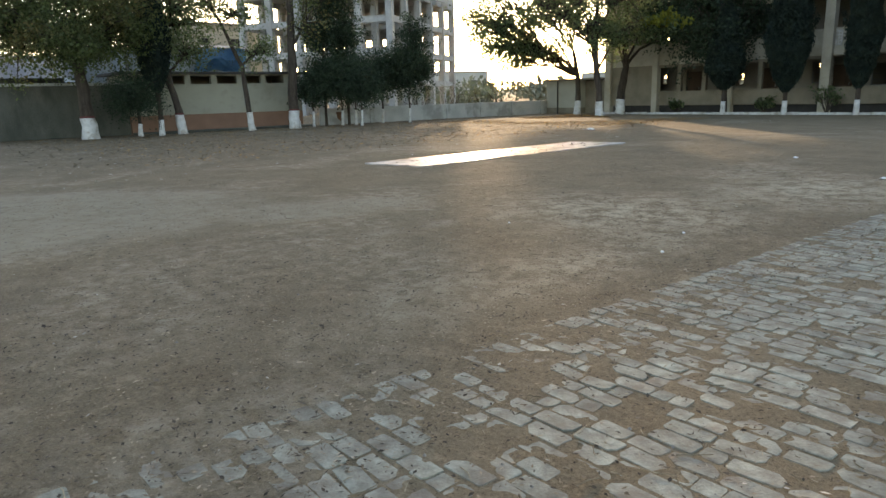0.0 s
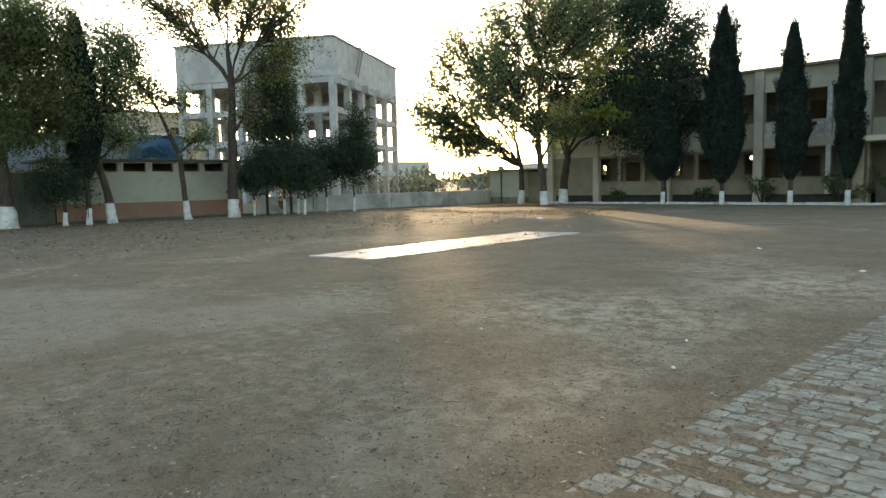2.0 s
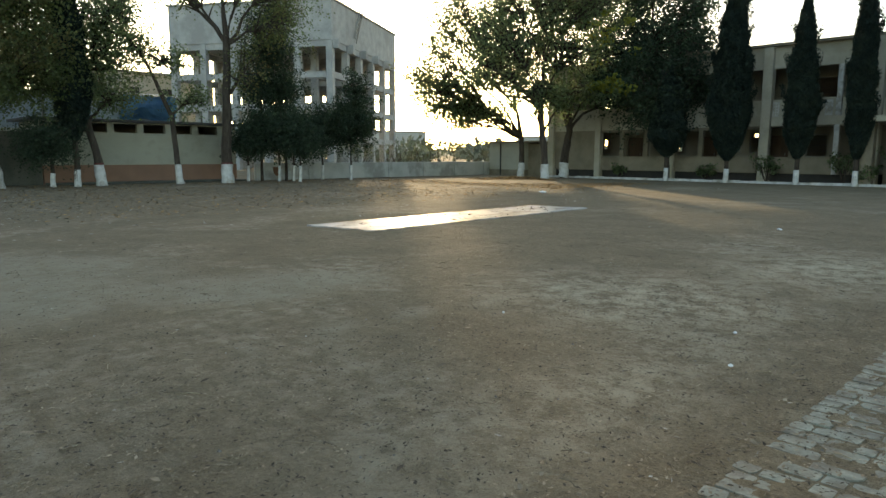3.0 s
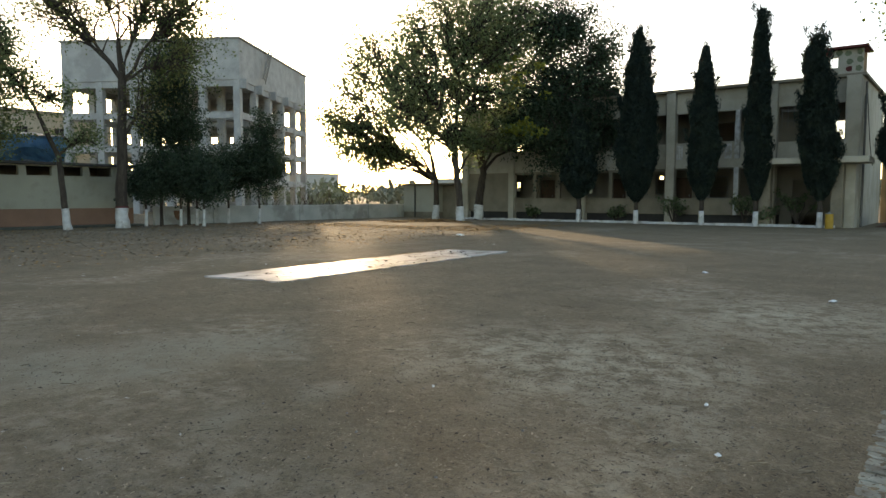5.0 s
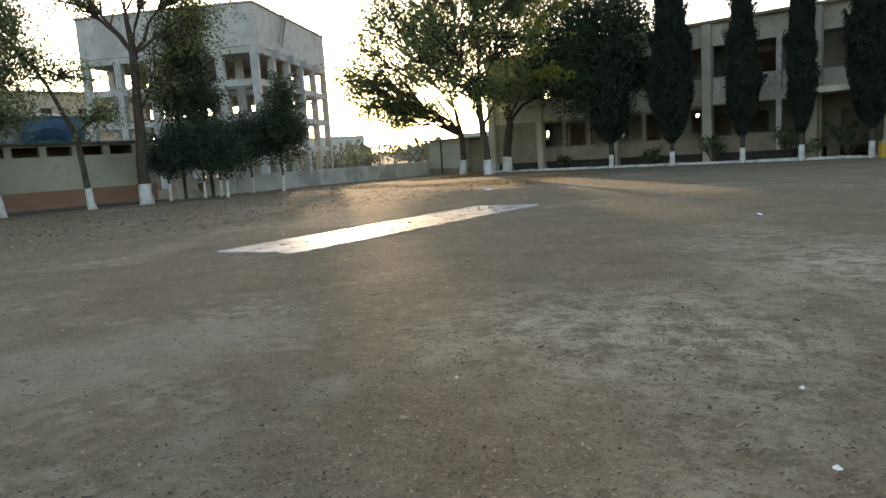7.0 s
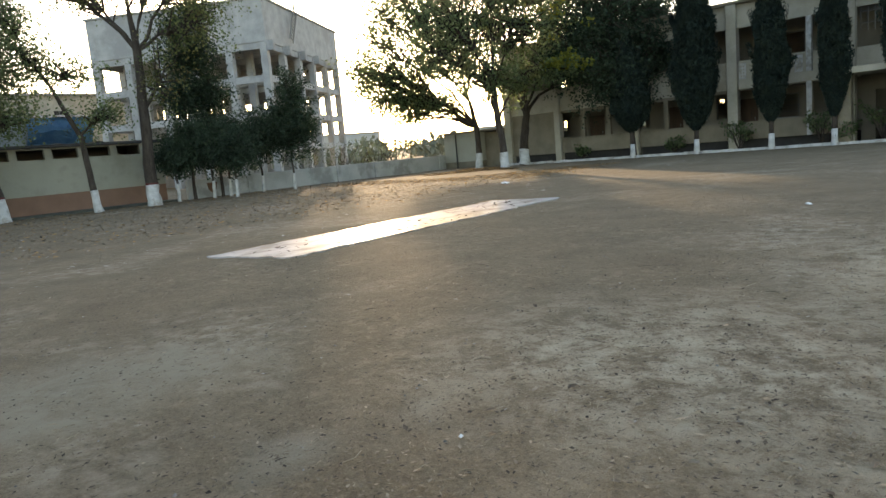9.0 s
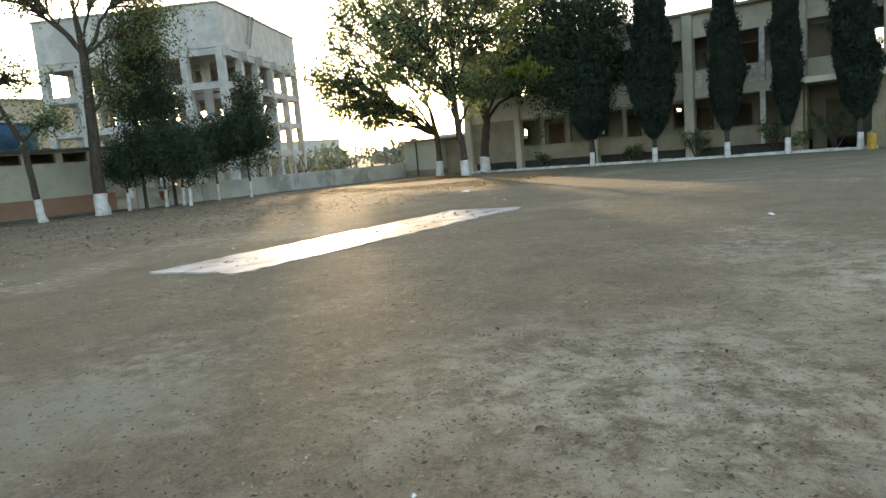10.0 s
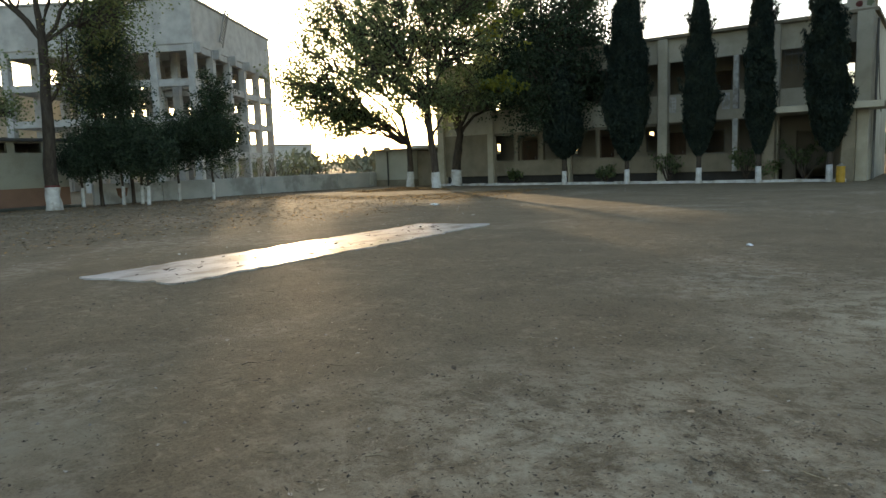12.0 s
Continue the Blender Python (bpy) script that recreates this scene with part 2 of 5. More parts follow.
        return mr.outputs["Result"]

    def both_of(a, c, join="MULTIPLY"):
        q = n.new("ShaderNodeMath")
        q.operation = join
        l.new(a, q.inputs[0])
        l.new(c, q.inputs[1])
        return q.outputs[0]

    # one broad bare, dusty area with a tongue towards the strip, and two small scuffed spots
    bare = patch(-11.0, 1.3, 3.3, 3.4, 0, 0.9, 0.22)
    for spec in ((-8.5, 4.5, 1.0, 1.9, -20, 0.9, 0.4, 1.2), (-6.25, 5.05, 0.24, 0.36, 20, 1.0, 0.6, 3.0), (-6.3, 4.2, 0.26, 0.5, 20, 1.2, 0.9, 3.0), (-6.1, 5.85, 0.2, 0.4, 20, 1.4, 0.9, 3.0)):
        bare = both_of(bare, patch(*spec), "MAXIMUM")
    fleck = ramp(noise_at(2.6, 14, 0.8, 0.6), (0.45, 0.45, 0.450), (1, 1, 1), 0.4, 0.58)
    col = mix(gain(both_of(bare, fleck), 0.85), col, (0.3, 0.268, 0.194))
    # trodden, mottled dust beside the paving
    blot = ramp(noise_at(3.2, 14, 0.82, 0.3), (0, 0, 0), (1, 1, 1), 0.44, 0.57)
    for spec, k in (((-5.2, 7.1, 2.3, 1.9, 0, 1.3, 0.7), 1.0), ((-4.3, 10.6, 1.8, 2.6, 0, 1.3, 0.8), 1.0), ((-3.9, 4.6, 0.8, 3.4, 0, 1.2, 0.9), 0.75)):
        col = mix(gain(both_of(patch(*spec), blot), k), col, (0.43, 0.375, 0.270))
    l.new(col, b.inputs["Base Color"])
    bp, add = n.new("ShaderNodeBump"), n.new("ShaderNodeMath")
    add.operation = "ADD"
    l.new(gain(grain, 0.8), add.inputs[0])
    l.new(noise_at(17, 10, 0.85), add.inputs[1])
    bp.inputs["Strength"].default_value, bp.inputs["Distance"].default_value = 1.0, 0.014
    l.new(add.outputs[0], bp.inputs["Height"])
    l.new(bp.outputs["Normal"], b.inputs["Normal"])
    return m


M_GROUND = ground_material()


# ---- mesh helpers ----
def box(bm, x0, x1, y0, y1, z0, z1):
    v = [bm.verts.new(p) for p in ((x0, y0, z0), (x1, y0, z0), (x1, y1, z0), (x0, y1, z0), (x0, y0, z1), (x1, y0, z1), (x1, y1, z1), (x0, y1, z1))]
    for f in ((3, 2, 1, 0), (4, 5, 6, 7), (0, 1, 5, 4), (1, 2, 6, 5), (2, 3, 7, 6), (3, 0, 4, 7)):
        bm.faces.new([v[i] for i in f])


def boxes(*specs, bevel=0.0):
    bm = bmesh.new()
    for s in specs:
        box(bm, *s)
    if bevel:
        bmesh.ops.bevel(bm, geom=list(bm.edges), offset=bevel, segments=1, affect="EDGES")
    return bm


def lathe(profile, sides=14, wobble=0.0):
    """A round body from (radius, height) pairs."""
    bm = bmesh.new()
    rings = []
    for r, z in profile:
        rings.append([bm.verts.new((r * math.cos(a) * (1 + wobble * random.uniform(-1, 1)), r * math.sin(a) * (1 + wobble * random.uniform(-1, 1)), z)) for a in (2 * math.pi * i / sides for i in range(sides))])
    for a, b in zip(rings, rings[1:]):
        for i in range(sides):
            bm.faces.new((a[i], a[(i + 1) % sides], b[(i + 1) % sides], b[i]))
    bm.faces.new(rings[0][::-1])
    bm.faces.new(rings[-1])
    return bm


def part(name, bm, mat, parent=None, label="", m=None):
    """Links a bmesh or a mesh as one object, under its thing if one is given."""
    if isinstance(bm, bpy.types.Mesh):
        mesh = bm
    else:
        mesh = bpy.data.meshes.new(name)
        bm.to_mesh(mesh)
        bm.free()
    if not mesh.materials:
        mesh.materials.append(mat)
    ob = new(name, mesh)
    if parent:
        ob.parent = parent
    if m is not None:
        ob.matrix_basis = m
    if label:
        tagged(ob, label)
    return ob


def thing(name, m, label, category, group="", kind=""):
    ob = new(name)
    ob.empty_display_size = 0.2
    ob.matrix_basis = m
    return tagged(ob, label, category, group, kind)


def pierced(u0, u1, z0, z1, v0, v1, holes):
    """A wall slab with rectangular openings (u0, u1, z0, z1) right through it."""
    us = sorted({u0, u1, *[h for q in holes for h in q[:2] if u0 < h < u1]})
    zs = sorted({z0, z1, *[h for q in holes for h in q[2:] if z0 < h < z1]})
    solid = {}
    for i in range(len(us) - 1):
        for j in range(len(zs) - 1):
            cu, cz = (us[i] + us[i + 1]) / 2, (zs[j] + zs[j + 1]) / 2
            solid[i, j] = not any(h[0] < cu < h[1] and h[2] < cz < h[3] for h in holes)
    bm = bmesh.new()
    grid = {}

    def vert(i, j, k):
        if (i, j, k) not in grid:
            grid[i, j, k] = bm.verts.new((us[i], (v0, v1)[k], zs[j]))
        return grid[i, j, k]

    for (i, j), s in solid.items():
        if not s:
            continue
        bm.faces.new([vert(*q, 0) for q in ((i, j), (i + 1, j), (i + 1, j + 1), (i, j + 1))])
        bm.faces.new([vert(*q, 1) for q in ((i, j + 1), (i + 1, j + 1), (i + 1, j), (i, j))])
        for di, dj, a, b in ((-1, 0, (i, j + 1), (i, j)), (1, 0, (i + 1, j), (i + 1, j + 1)), (0, -1, (i, j), (i + 1, j)), (0, 1, (i + 1, j + 1), (i, j + 1))):
            if not solid.get((i + di, j + dj), False):
                bm.faces.new((vert(*b, 0), vert(*a, 0), vert(*a, 1), vert(*b, 1)))
    return bm


def mesh_from(name, verts, faces, mat, smooth=False):
    me = bpy.data.meshes.new(name)
    me.from_pydata(verts, [], faces)
    me.materials.append(mat)
    if smooth:
        me.shade_smooth()
    return me


# ---- foliage ----
def tube(verts, faces, pts, radii, sides=7):
    """Adds a tapered limb along pts."""
    pts = [Vector(p) for p in pts]
    first = len(verts)
    for i, p in enumerate(pts):
        d = (pts[min(i + 1, len(pts) - 1)] - pts[max(i - 1, 0)]).normalized()
        a = d.orthogonal().normalized() if abs(d.z) > 0.95 else d.cross(Vector((0, 0, 1))).normalized()
        b = d.cross(a)
        for k in range(sides):
            an = 2 * math.pi * k / sides
            verts.append(tuple(p + (a * math.cos(an) + b * math.sin(an)) * radii[i]))
    for i in range(len(pts) - 1):
        for k in range(sides):
            k2 = (k + 1) % sides
            q = first + i * sides
            faces.append((q + k, q + k2, q + sides + k2, q + sides + k))
    faces.append(tuple(first + (len(pts) - 1) * sides + k for k in range(sides)))


def curve_pts(rng, a, b, n, sag=0.0, wander=0.06):
    a, b = Vector(a), Vector(b)
    span = (b - a).length
    out = []
    for i in range(n + 1):
        f = i / n
        p = a.lerp(b, f) + Vector((0, 0, sag * span * math.sin(math.pi * f)))
        if 0 < i < n:
            p += Vector([rng.uniform(-1, 1) * wander * span for _ in range(3)])
        out.append(p)
    return out


def leaf_cloud(rng, centres, sigma, per, size, name, mat, upright=0.0, droop=0.0, slim=0.36):
    """Kite-shaped leaves round each centre, all in one mesh."""
    c = np.repeat(np.array(centres, float), per, axis=0)
    n = len(c)
    g = np.random.default_rng(rng.randrange(10 ** 6))
    q = g.normal(0, 1, (n, 3))
    q *= np.minimum(1.0, 1.7 / np.linalg.norm(q, axis=1, keepdims=True))
    c = c + q * np.array(sigma)
    d = g.normal(0, 1, (n, 3))
    d[:, 2] = d[:, 2] * (1 - upright) + upright * 2.0 - droop
    d /= np.linalg.norm(d, axis=1, keepdims=True)
    s = np.cross(d, g.normal(0, 1, (n, 3)))
    s /= np.linalg.norm(s, axis=1, keepdims=True)
    k = np.cross(d, s)
    ln = (size * g.uniform(0.6, 1.35, n))[:, None]
    wd = ln * slim
    v = np.stack([c - d * ln * 0.5, c + s * wd + d * ln * 0.05 + k * ln * 0.08, c + d * ln * 0.5, c - s * wd + d * ln * 0.05 + k * ln * 0.08], 1).reshape(-1, 3)
    f = np.arange(4 * n).reshape(-1, 4)
    me = bpy.data.meshes.new(name)
    me.vertices.add(4 * n)
    me.vertices.foreach_set("co", v.ravel())
    me.loops.add(4 * n)
    me.loops.foreach_set("vertex_index", f.ravel())
    me.polygons.add(n)
    me.polygons.foreach_set("loop_start", np.arange(0, 4 * n, 4))
    me.polygons.foreach_set("loop_total", np.full(n, 4))
    me.update(calc_edges=True)
    me.materials.append(mat)
    return me


def lobe_tree(base, label, trunk, radii, lobes, seed, leaf=0.17, mat=M_LEAF, band=0.95, sigma=0.3, per=26, swell=1.45, thick=1.35, ring=True, name="tree", group="", accents=()):
    """trunk: points from the base; lobes: (trunk point it springs from, centre, radii, twigs). Base-relative metres."""
    rng = random.Random(seed)
    if radii[0] > 0.12:
        radii = [0.8 * r for r in radii]
    root = thing(name, Matrix.Translation((base[0], base[1], 0)), label, "tree", group)
    verts, faces = [], []
    pts = [Vector(p) for p in trunk]
    # flare at the foot, and finer steps so that the stem is not a straight pipe
    fine, rad = [], []
    for i in range(len(pts) - 1):
        for k in range(4):
            f = k / 4
            p = pts[i].lerp(pts[i + 1], f)
            fine.append(p + Vector((rng.uniform(-1, 1), rng.uniform(-1, 1), 0)) * radii[i] * 0.14)
            rad.append((radii[i] * (1 - f) + radii[i + 1] * f) * rng.uniform(0.94, 1.06))
    fine.append(pts[-1])
    rad.append(radii[-1])
    rad[0] *= 1.14
    tube(verts, faces, fine, rad, 10)
    centres, extra = [], {}
    for spring, centre, rr, twigs in lobes:
        rr, twigs = [k * swell for k in rr], int(twigs * swell ** 2 * thick)
        a = pts[spring]
        c = Vector(centre)
        limb = curve_pts(rng, a, c, 7, 0.06, 0.035)
        r0 = radii[spring] * 0.5
        tube(verts, faces, limb, [r0 * (1 - 0.8 * i / 7) for i in range(8)], 7)
        for j in range(twigs):
            while True:
                q = Vector([rng.uniform(-1, 1) for _ in range(3)])
                if 0.2 < q.length < 1:
                    break
            q = q * (0.5 + 0.5 * rng.random()) / max(q.length, 0.6)
            end = c + Vector((q.x * rr[0], q.y * rr[1], q.z * rr[2])) * (rng.uniform(1.08, 1.38) if j % 7 == 0 else rng.uniform(0.55, 1.04))
            s = limb[rng.choice((3, 4, 5, 6, 7))]
            tw = curve_pts(rng, s, end, 4, 0.05, 0.05)
            if j % 2 == 0:
                tube(verts, faces, tw, [0.055, 0.042, 0.03, 0.018, 0.008], 4)
            puff = lambda s: Vector((rng.gauss(0, s), rng.gauss(0, s), rng.gauss(0, s * 0.8)))
            centres += [tuple(end), tuple(end + puff(0.4)), tuple(tw[3] + puff(0.4))]
            if j % 5 == 0:
                centres.append(tuple(end + (end - c) * 0.16))
    part("trunk", mesh_from("trunk", verts, faces, M_BARK, True), M_BARK, root)
    part("crown", leaf_cloud(rng, centres, (sigma * 0.95, sigma * 0.95, sigma * 0.7), max(7, int(per * 0.85)), leaf * 0.62, "crown", mat, droop=0.25), mat, root)
    # sunlight on outer sprays is put in as a yellower leaf colour
    for centre, rr, count in accents:
        cc = [tuple(Vector(centre) + Vector((rng.gauss(0, rr[0]), rng.gauss(0, rr[1]), rng.gauss(0, rr[2])))) for _ in range(count)]
        tagged(part("sunlit_spray", leaf_cloud(rng, cc, (0.22, 0.22, 0.12), 16, leaf, "spray", M_LEAFY), M_LEAFY, root, "sprays of leaves coloured yellow as if sunlit"), kind="stuff")
    if band:
        lim = []
        for i in range(len(fine) - 1):
            if fine[i].z <= band:
                lim.append((fine[i], rad[i]))
                if fine[i + 1].z > band:
                    f = (band - fine[i].z) / (fine[i + 1].z - fine[i].z)
                    lim.append((fine[i].lerp(fine[i + 1], f), rad[i] * (1 - f) + rad[i + 1] * f))
        vs, fs = [], []
        tube(vs, fs, [p for p, r in lim], [r * 1.04 + 0.016 for p, r in lim], 10)
        part("whitewash_band", mesh_from("whitewash_band", vs, fs, M_WHITE, True), M_WHITE, root, "flaking whitewash on the foot of the trunk")
        if ring:
            p, r = lim[-1]
            vs, fs = [], []
            tube(vs, fs, [p, p + Vector((0, 0, 0.08))], [r * 1.04 + 0.022, r * 1.04 + 0.016], 10)
            part("red_ring", mesh_from("red_ring", vs, fs, M_RED, True), M_RED, root, "red oxide ring above the whitewash")
    return root


def cypress(base, height, radius, seed, label, stem=1.1, lean=0.0, band=0.75, lobes=5, group="cypresses along the school front", name="cypress_tree", fork=None):
    """A dark column of upright sprays round a hidden core; a whitewashed stem below."""
    rng = random.Random(seed)
    root = thing(name, Matrix.Translation((base[0], base[1], 0)), label, "cypress", group)
    g = np.random.default_rng(seed)
    ph = [rng.uniform(0, 6.28) for _ in range(4)]

    def prof(f, a):
        body = min(1.0, (f / 0.2) ** 0.7) * max(0.0, 1 - f ** 2.4) ** 0.9
        return radius * body * (1 + 0.1 * math.sin(3 * a + ph[0] + 9 * f) + 0.09 * math.sin(5 * a + ph[1] - 14 * f) + 0.1 * math.sin(2 * a + 25 * f + ph[2])) + 0.03

    vs, fs = [], []
    tube(vs, fs, [(0, 0, 0), (0.02, 0.02, stem * 0.6), (0, 0, stem + 0.6), (lean * 0.5, 0, height * 0.6)], [0.135, 0.115, 0.11, 0.05], 9)
    part("trunk", mesh_from("trunk", vs, fs, M_BARK, True), M_BARK, root)
    vs, fs = [], []
    tube(vs, fs, [(0, 0, 0), (0.012, 0.012, band * 0.6), (0.015, 0.015, band)], [0.15, 0.132, 0.128], 10)
    part("whitewash_band", mesh_from("whitewash_band", vs, fs, M_WHITE, True), M_WHITE, root, "flaking whitewash on the foot of the trunk")
    # core
    sides, rings = 12, 22
    vs, fs = [], []
    span = height - stem
    for i in range(rings + 1):
        f = i / rings
        for k in range(sides):
            a = 2 * math.pi * k / sides
            r = 0.7 * prof(f, a) * (0.85 + 0.3 * rng.random())
            vs.append((r * math.cos(a) + lean * f, r * math.sin(a), stem + span * f * 0.96))
    for i in range(rings):
        for k in range(sides):
            k2 = (k + 1) % sides
            fs.append((i * sides + k, i * sides + k2, (i + 1) * sides + k2, (i + 1) * sides + k))
    fs.append(tuple(range(sides))[::-1])
    part("inner_foliage", mesh_from("inner_foliage", vs, fs, M_CYP), M_CYP, root)
    n = int(900 * height * radius) + 1500
    cs = []
    for _ in range(n):
        f, a = rng.random() ** 1.15, rng.uniform(0, 6.2832)
        r = prof(f, a) * rng.uniform(0.72, 1.08)
        cs.append((r * math.cos(a) + lean * f, r * math.sin(a), stem + span * f))
    # loose side sprays and tips that break the outline
    for _ in range(lobes * 3):
        f, a = rng.uniform(0.12, 0.97), rng.uniform(0, 6.2832)
        out, up = rng.uniform(0.12, 0.4), rng.uniform(0.5, 1.1)
        r = prof(f, a)
        for q in range(14):
            e = q / 14
            cs.append(((r + out * e) * math.cos(a) + lean * f, (r + out * e) * math.sin(a), stem + span * f + up * e))
    if fork:
        for q in range(260):
            e = rng.random()
            w = 0.3 * (1 - e) ** 0.5 * min(1, 0.4 + 2 * e)
            cs.append((fork[0] * min(1.0, 0.45 + e) + rng.gauss(0, w * 0.5), rng.gauss(0, w * 0.5), fork[1] - 2.6 * (1 - e)))
    for q in range(40):
        e = q / 40
        cs.append((lean + rng.gauss(0, 0.05), rng.gauss(0, 0.05), height - 0.5 + 0.75 * e))
    part("crown", leaf_cloud(rng, cs, (0.08, 0.08, 0.13), 9, 0.19, "crown", M_CYP, upright=0.7, slim=0.13), M_CYP, root)
    return root


# ---- ground ----
def steps(lo, hi, fine, far):
    """Grid lines: even between lo and hi, widening outwards to far."""
    mid = list(np.arange(lo, hi + 1e-6, fine))
    out, s, x = [], fine, hi
    while x < far:
        s *= 1.22
        x += s
        out.append(x)
    low, s, x = [], fine, lo
    while x > -far:
        s *= 1.22
        x -= s
        low.append(x)
    return low[::-1] + mid + out


def relief(u, v):
    """Soil swells over the edge of the paving; a low heap of swept leaves lies far off."""
    w = max(0.0, min(1.0, (u + 4.2) / 0.6, (1.4 - u) / 0.6, (v + 0.6) / 0.6, (10.4 - v) / 0.6))
    h = 0.0
    if w > 0:
        n1 = noise.noise((u * 1.7, v * 1.7, 3.1))
        n2 = noise.noise((u * 8, v * 8, 9.4)) + 0.7 * noise.noise((u * 21, v * 21, 1.4))
        edge = max(0.0, min(1.0, (-2.0 - u) / 0.7)) * max(0.0, min(1.0, (4.2 - v) / 1.6))
        far = max(0.0, min(1.0, (v - 4.2) / 1.2))
        h += w * (-0.0016 + 0.0042 * n1 + 0.0036 * n2 + 0.0022 * edge - 0.0018 * far)
    d = ((u + 26) / 2.6) ** 2 + ((v - 31) / 1.2) ** 2
    return h + 0.24 * math.exp(-d)


us, vs_ = steps(-4.3, 1.5, 0.031, 1800), steps(-0.7, 10.5, 0.031, 1800)
gv = [(u, v, relief(u, v)) for v in vs_ for u in us]
nu = len(us)
gf = [(j * nu + i, j * nu + i + 1, (j + 1) * nu + i + 1, (j + 1) * nu + i) for j in range(len(vs_) - 1) for i in range(nu - 1)]
ground = part("ground", mesh_from("ground", gv, gf, M_GROUND, True), M_GROUND, m=SITE)
tagged(ground, "bare packed brown dirt with dusty patches and litter", "ground", kind="structure")


def cement_pitch():
    """The worn cement strip: a thin slab with a ragged outline."""
    bm = bmesh.new()
    rng = random.Random(5)
    rim = []
    for k, n in enumerate((12, 40, 12, 40)):
        a, b = PITCH[k], PITCH[(k + 1) % 4]
        for i in range(n):
            f = i / n
            rim.append((a[0] + (b[0] - a[0]) * f + rng.gauss(0, 0.035), a[1] + (b[1] - a[1]) * f + rng.gauss(0, 0.035)))
    top = [bm.verts.new((x, y, 0.022)) for x, y in rim]
    low = [bm.verts.new((x * 1.0, y, -0.03)) for x, y in rim]
    bm.faces.new(top)
    for i in range(len(rim)):
        j = (i + 1) % len(rim)
        bm.faces.new((low[i], low[j], top[j], top[i]))
    bmesh.ops.recalc_face_normals(bm, faces=bm.faces)
    ob = part("cricket_pitch", bm, M_PITCH, m=SITE)
    tagged(ob, "worn pale cement practice pitch flush with the dirt", "pitch", kind="structure")


PITCH = [(-13.42, 8.68), (-11.72, 8.94), (-12.15, 16.85), (-13.8, 16.4)]
cement_pitch()

# ---- school: two storeys with open verandas ----
SO = Matrix.Translation((18, -40, 0))
school = thing("school_building", SITE @ Matrix.Translation((-18.5, 40, 0)) @ Matrix.Diagonal((1, 1, 1.022, 1)), "two-storey cream plaster school with open verandas", "school")
Z1, Z2, ZR = 3.0, 3.45, 7.2
UL, UR = -30.3, -6.5


def sp(name, bm, mat, label=""):
    return part(name, bm, mat, school, label, SO)


sp("plinth", boxes((UL, UR - 3.9, 40.25, 46.0, 0, 0.5)), M_DARK, "near-black plinth")
sp("floor_slab", boxes((UL, UR, 40.0, 46.0, Z1, Z2), bevel=0.01), M_CREAM, "cream plastered edge of the upper floor")
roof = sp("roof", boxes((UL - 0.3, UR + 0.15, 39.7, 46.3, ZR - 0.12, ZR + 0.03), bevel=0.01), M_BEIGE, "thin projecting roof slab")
sp("parapet_fascia", boxes((UL, UR, 40.0, 40.2, 5.95, ZR - 0.12)), M_CREAM, "plain deep fascia under the roof")
sp("end_wall_far", boxes((UL, UL + 0.23, 40.2, 46.0, 0.5, Z1), (UL, UL + 0.23, 40.2, 46.0, Z2, ZR - 0.12)), M_CREAM)
for w_name, z0, z1, holes in (("end_wall_near", 0.0, Z1, []), ("upper_end_wall", Z2, ZR - 0.12, [(40.5, 41.2, 5.2, 6.3)])):
    bm = pierced(40.2, 46.0, z0, z1, 0, 0.23, holes)
    for v in bm.verts:
        v.co = Vector((UR - v.co.y, v.co.x, v.co.z))
    bmesh.ops.reverse_faces(bm, faces=bm.faces)
    sp(w_name, bm, M_CREAM)
sp("stair_block", boxes((UR - 1.0, UR - 0.002, 46.01, 49.0, 0, ZR - 0.125)), M_CREAM, "plain rear block behind the entrance")
sp("rear_roof", boxes((UR - 1.2, UR + 0.15, 46.31, 49.2, ZR - 0.12, ZR + 0.03), bevel=0.01), M_BEIGE)
# lower front: breast wall with openings between columns
LOWCOL = [-26.2, -24.5, -22.8, -21.0, -19.3, -17.5]
low_holes = [(a + 0.12, b - 0.12, 1.37, 2.85) for a, b in zip(LOWCOL, LOWCOL[1:] + [-15.9])]
low_holes += [(-15.4, -12.3, 1.37, 2.95), (-12.0, -10.75, 1.37, 2.95)]
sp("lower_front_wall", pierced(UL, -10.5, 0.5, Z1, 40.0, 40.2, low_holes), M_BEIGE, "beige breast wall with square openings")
# upper front: railing panels between the piers
for a, b in ((-29.9, -26.3), (-26.1, -21.2), (-21.0, -16.0), (-15.4, -12.3), (-12.0, -10.7)):
    rail = sp("balcony_panel", boxes((a, b, 40.04, 40.14, Z2, 4.25)), M_CREAM, "solid balcony panel")
    part("coping", boxes((a, b, 40.0, 40.18, 4.25, 4.36), bevel=0.012), M_CREAM, rail)
# pierced cement blocks at the ends of the balcony
for a in (-15.38, -12.78, -10.98):
    hs = [(a + 0.06 + 0.13 * i, a + 0.14 + 0.13 * i, 3.58 + 0.15 * j, 3.67 + 0.15 * j) for i in range(2) for j in range(4)]
    sp("jali_block", pierced(a, a + 0.34, Z2 + 0.02, 4.24, 40.005, 40.035, hs), M_WHITE, "pierced cement lattice block")
for u, w, d in ((-15.65, 0.5, 0.28), (-10.45, 0.5, 0.28), (-21.1, 0.4, 0.2), (-26.2, 0.4, 0.2), (-29.95, 0.5, 0.2)):
    sp("pier", boxes((u - w / 2, u + w / 2, 40.0 - d, 40.22, 0, ZR - 0.13), bevel=0.015), M_CREAM, "full-height plaster pier")
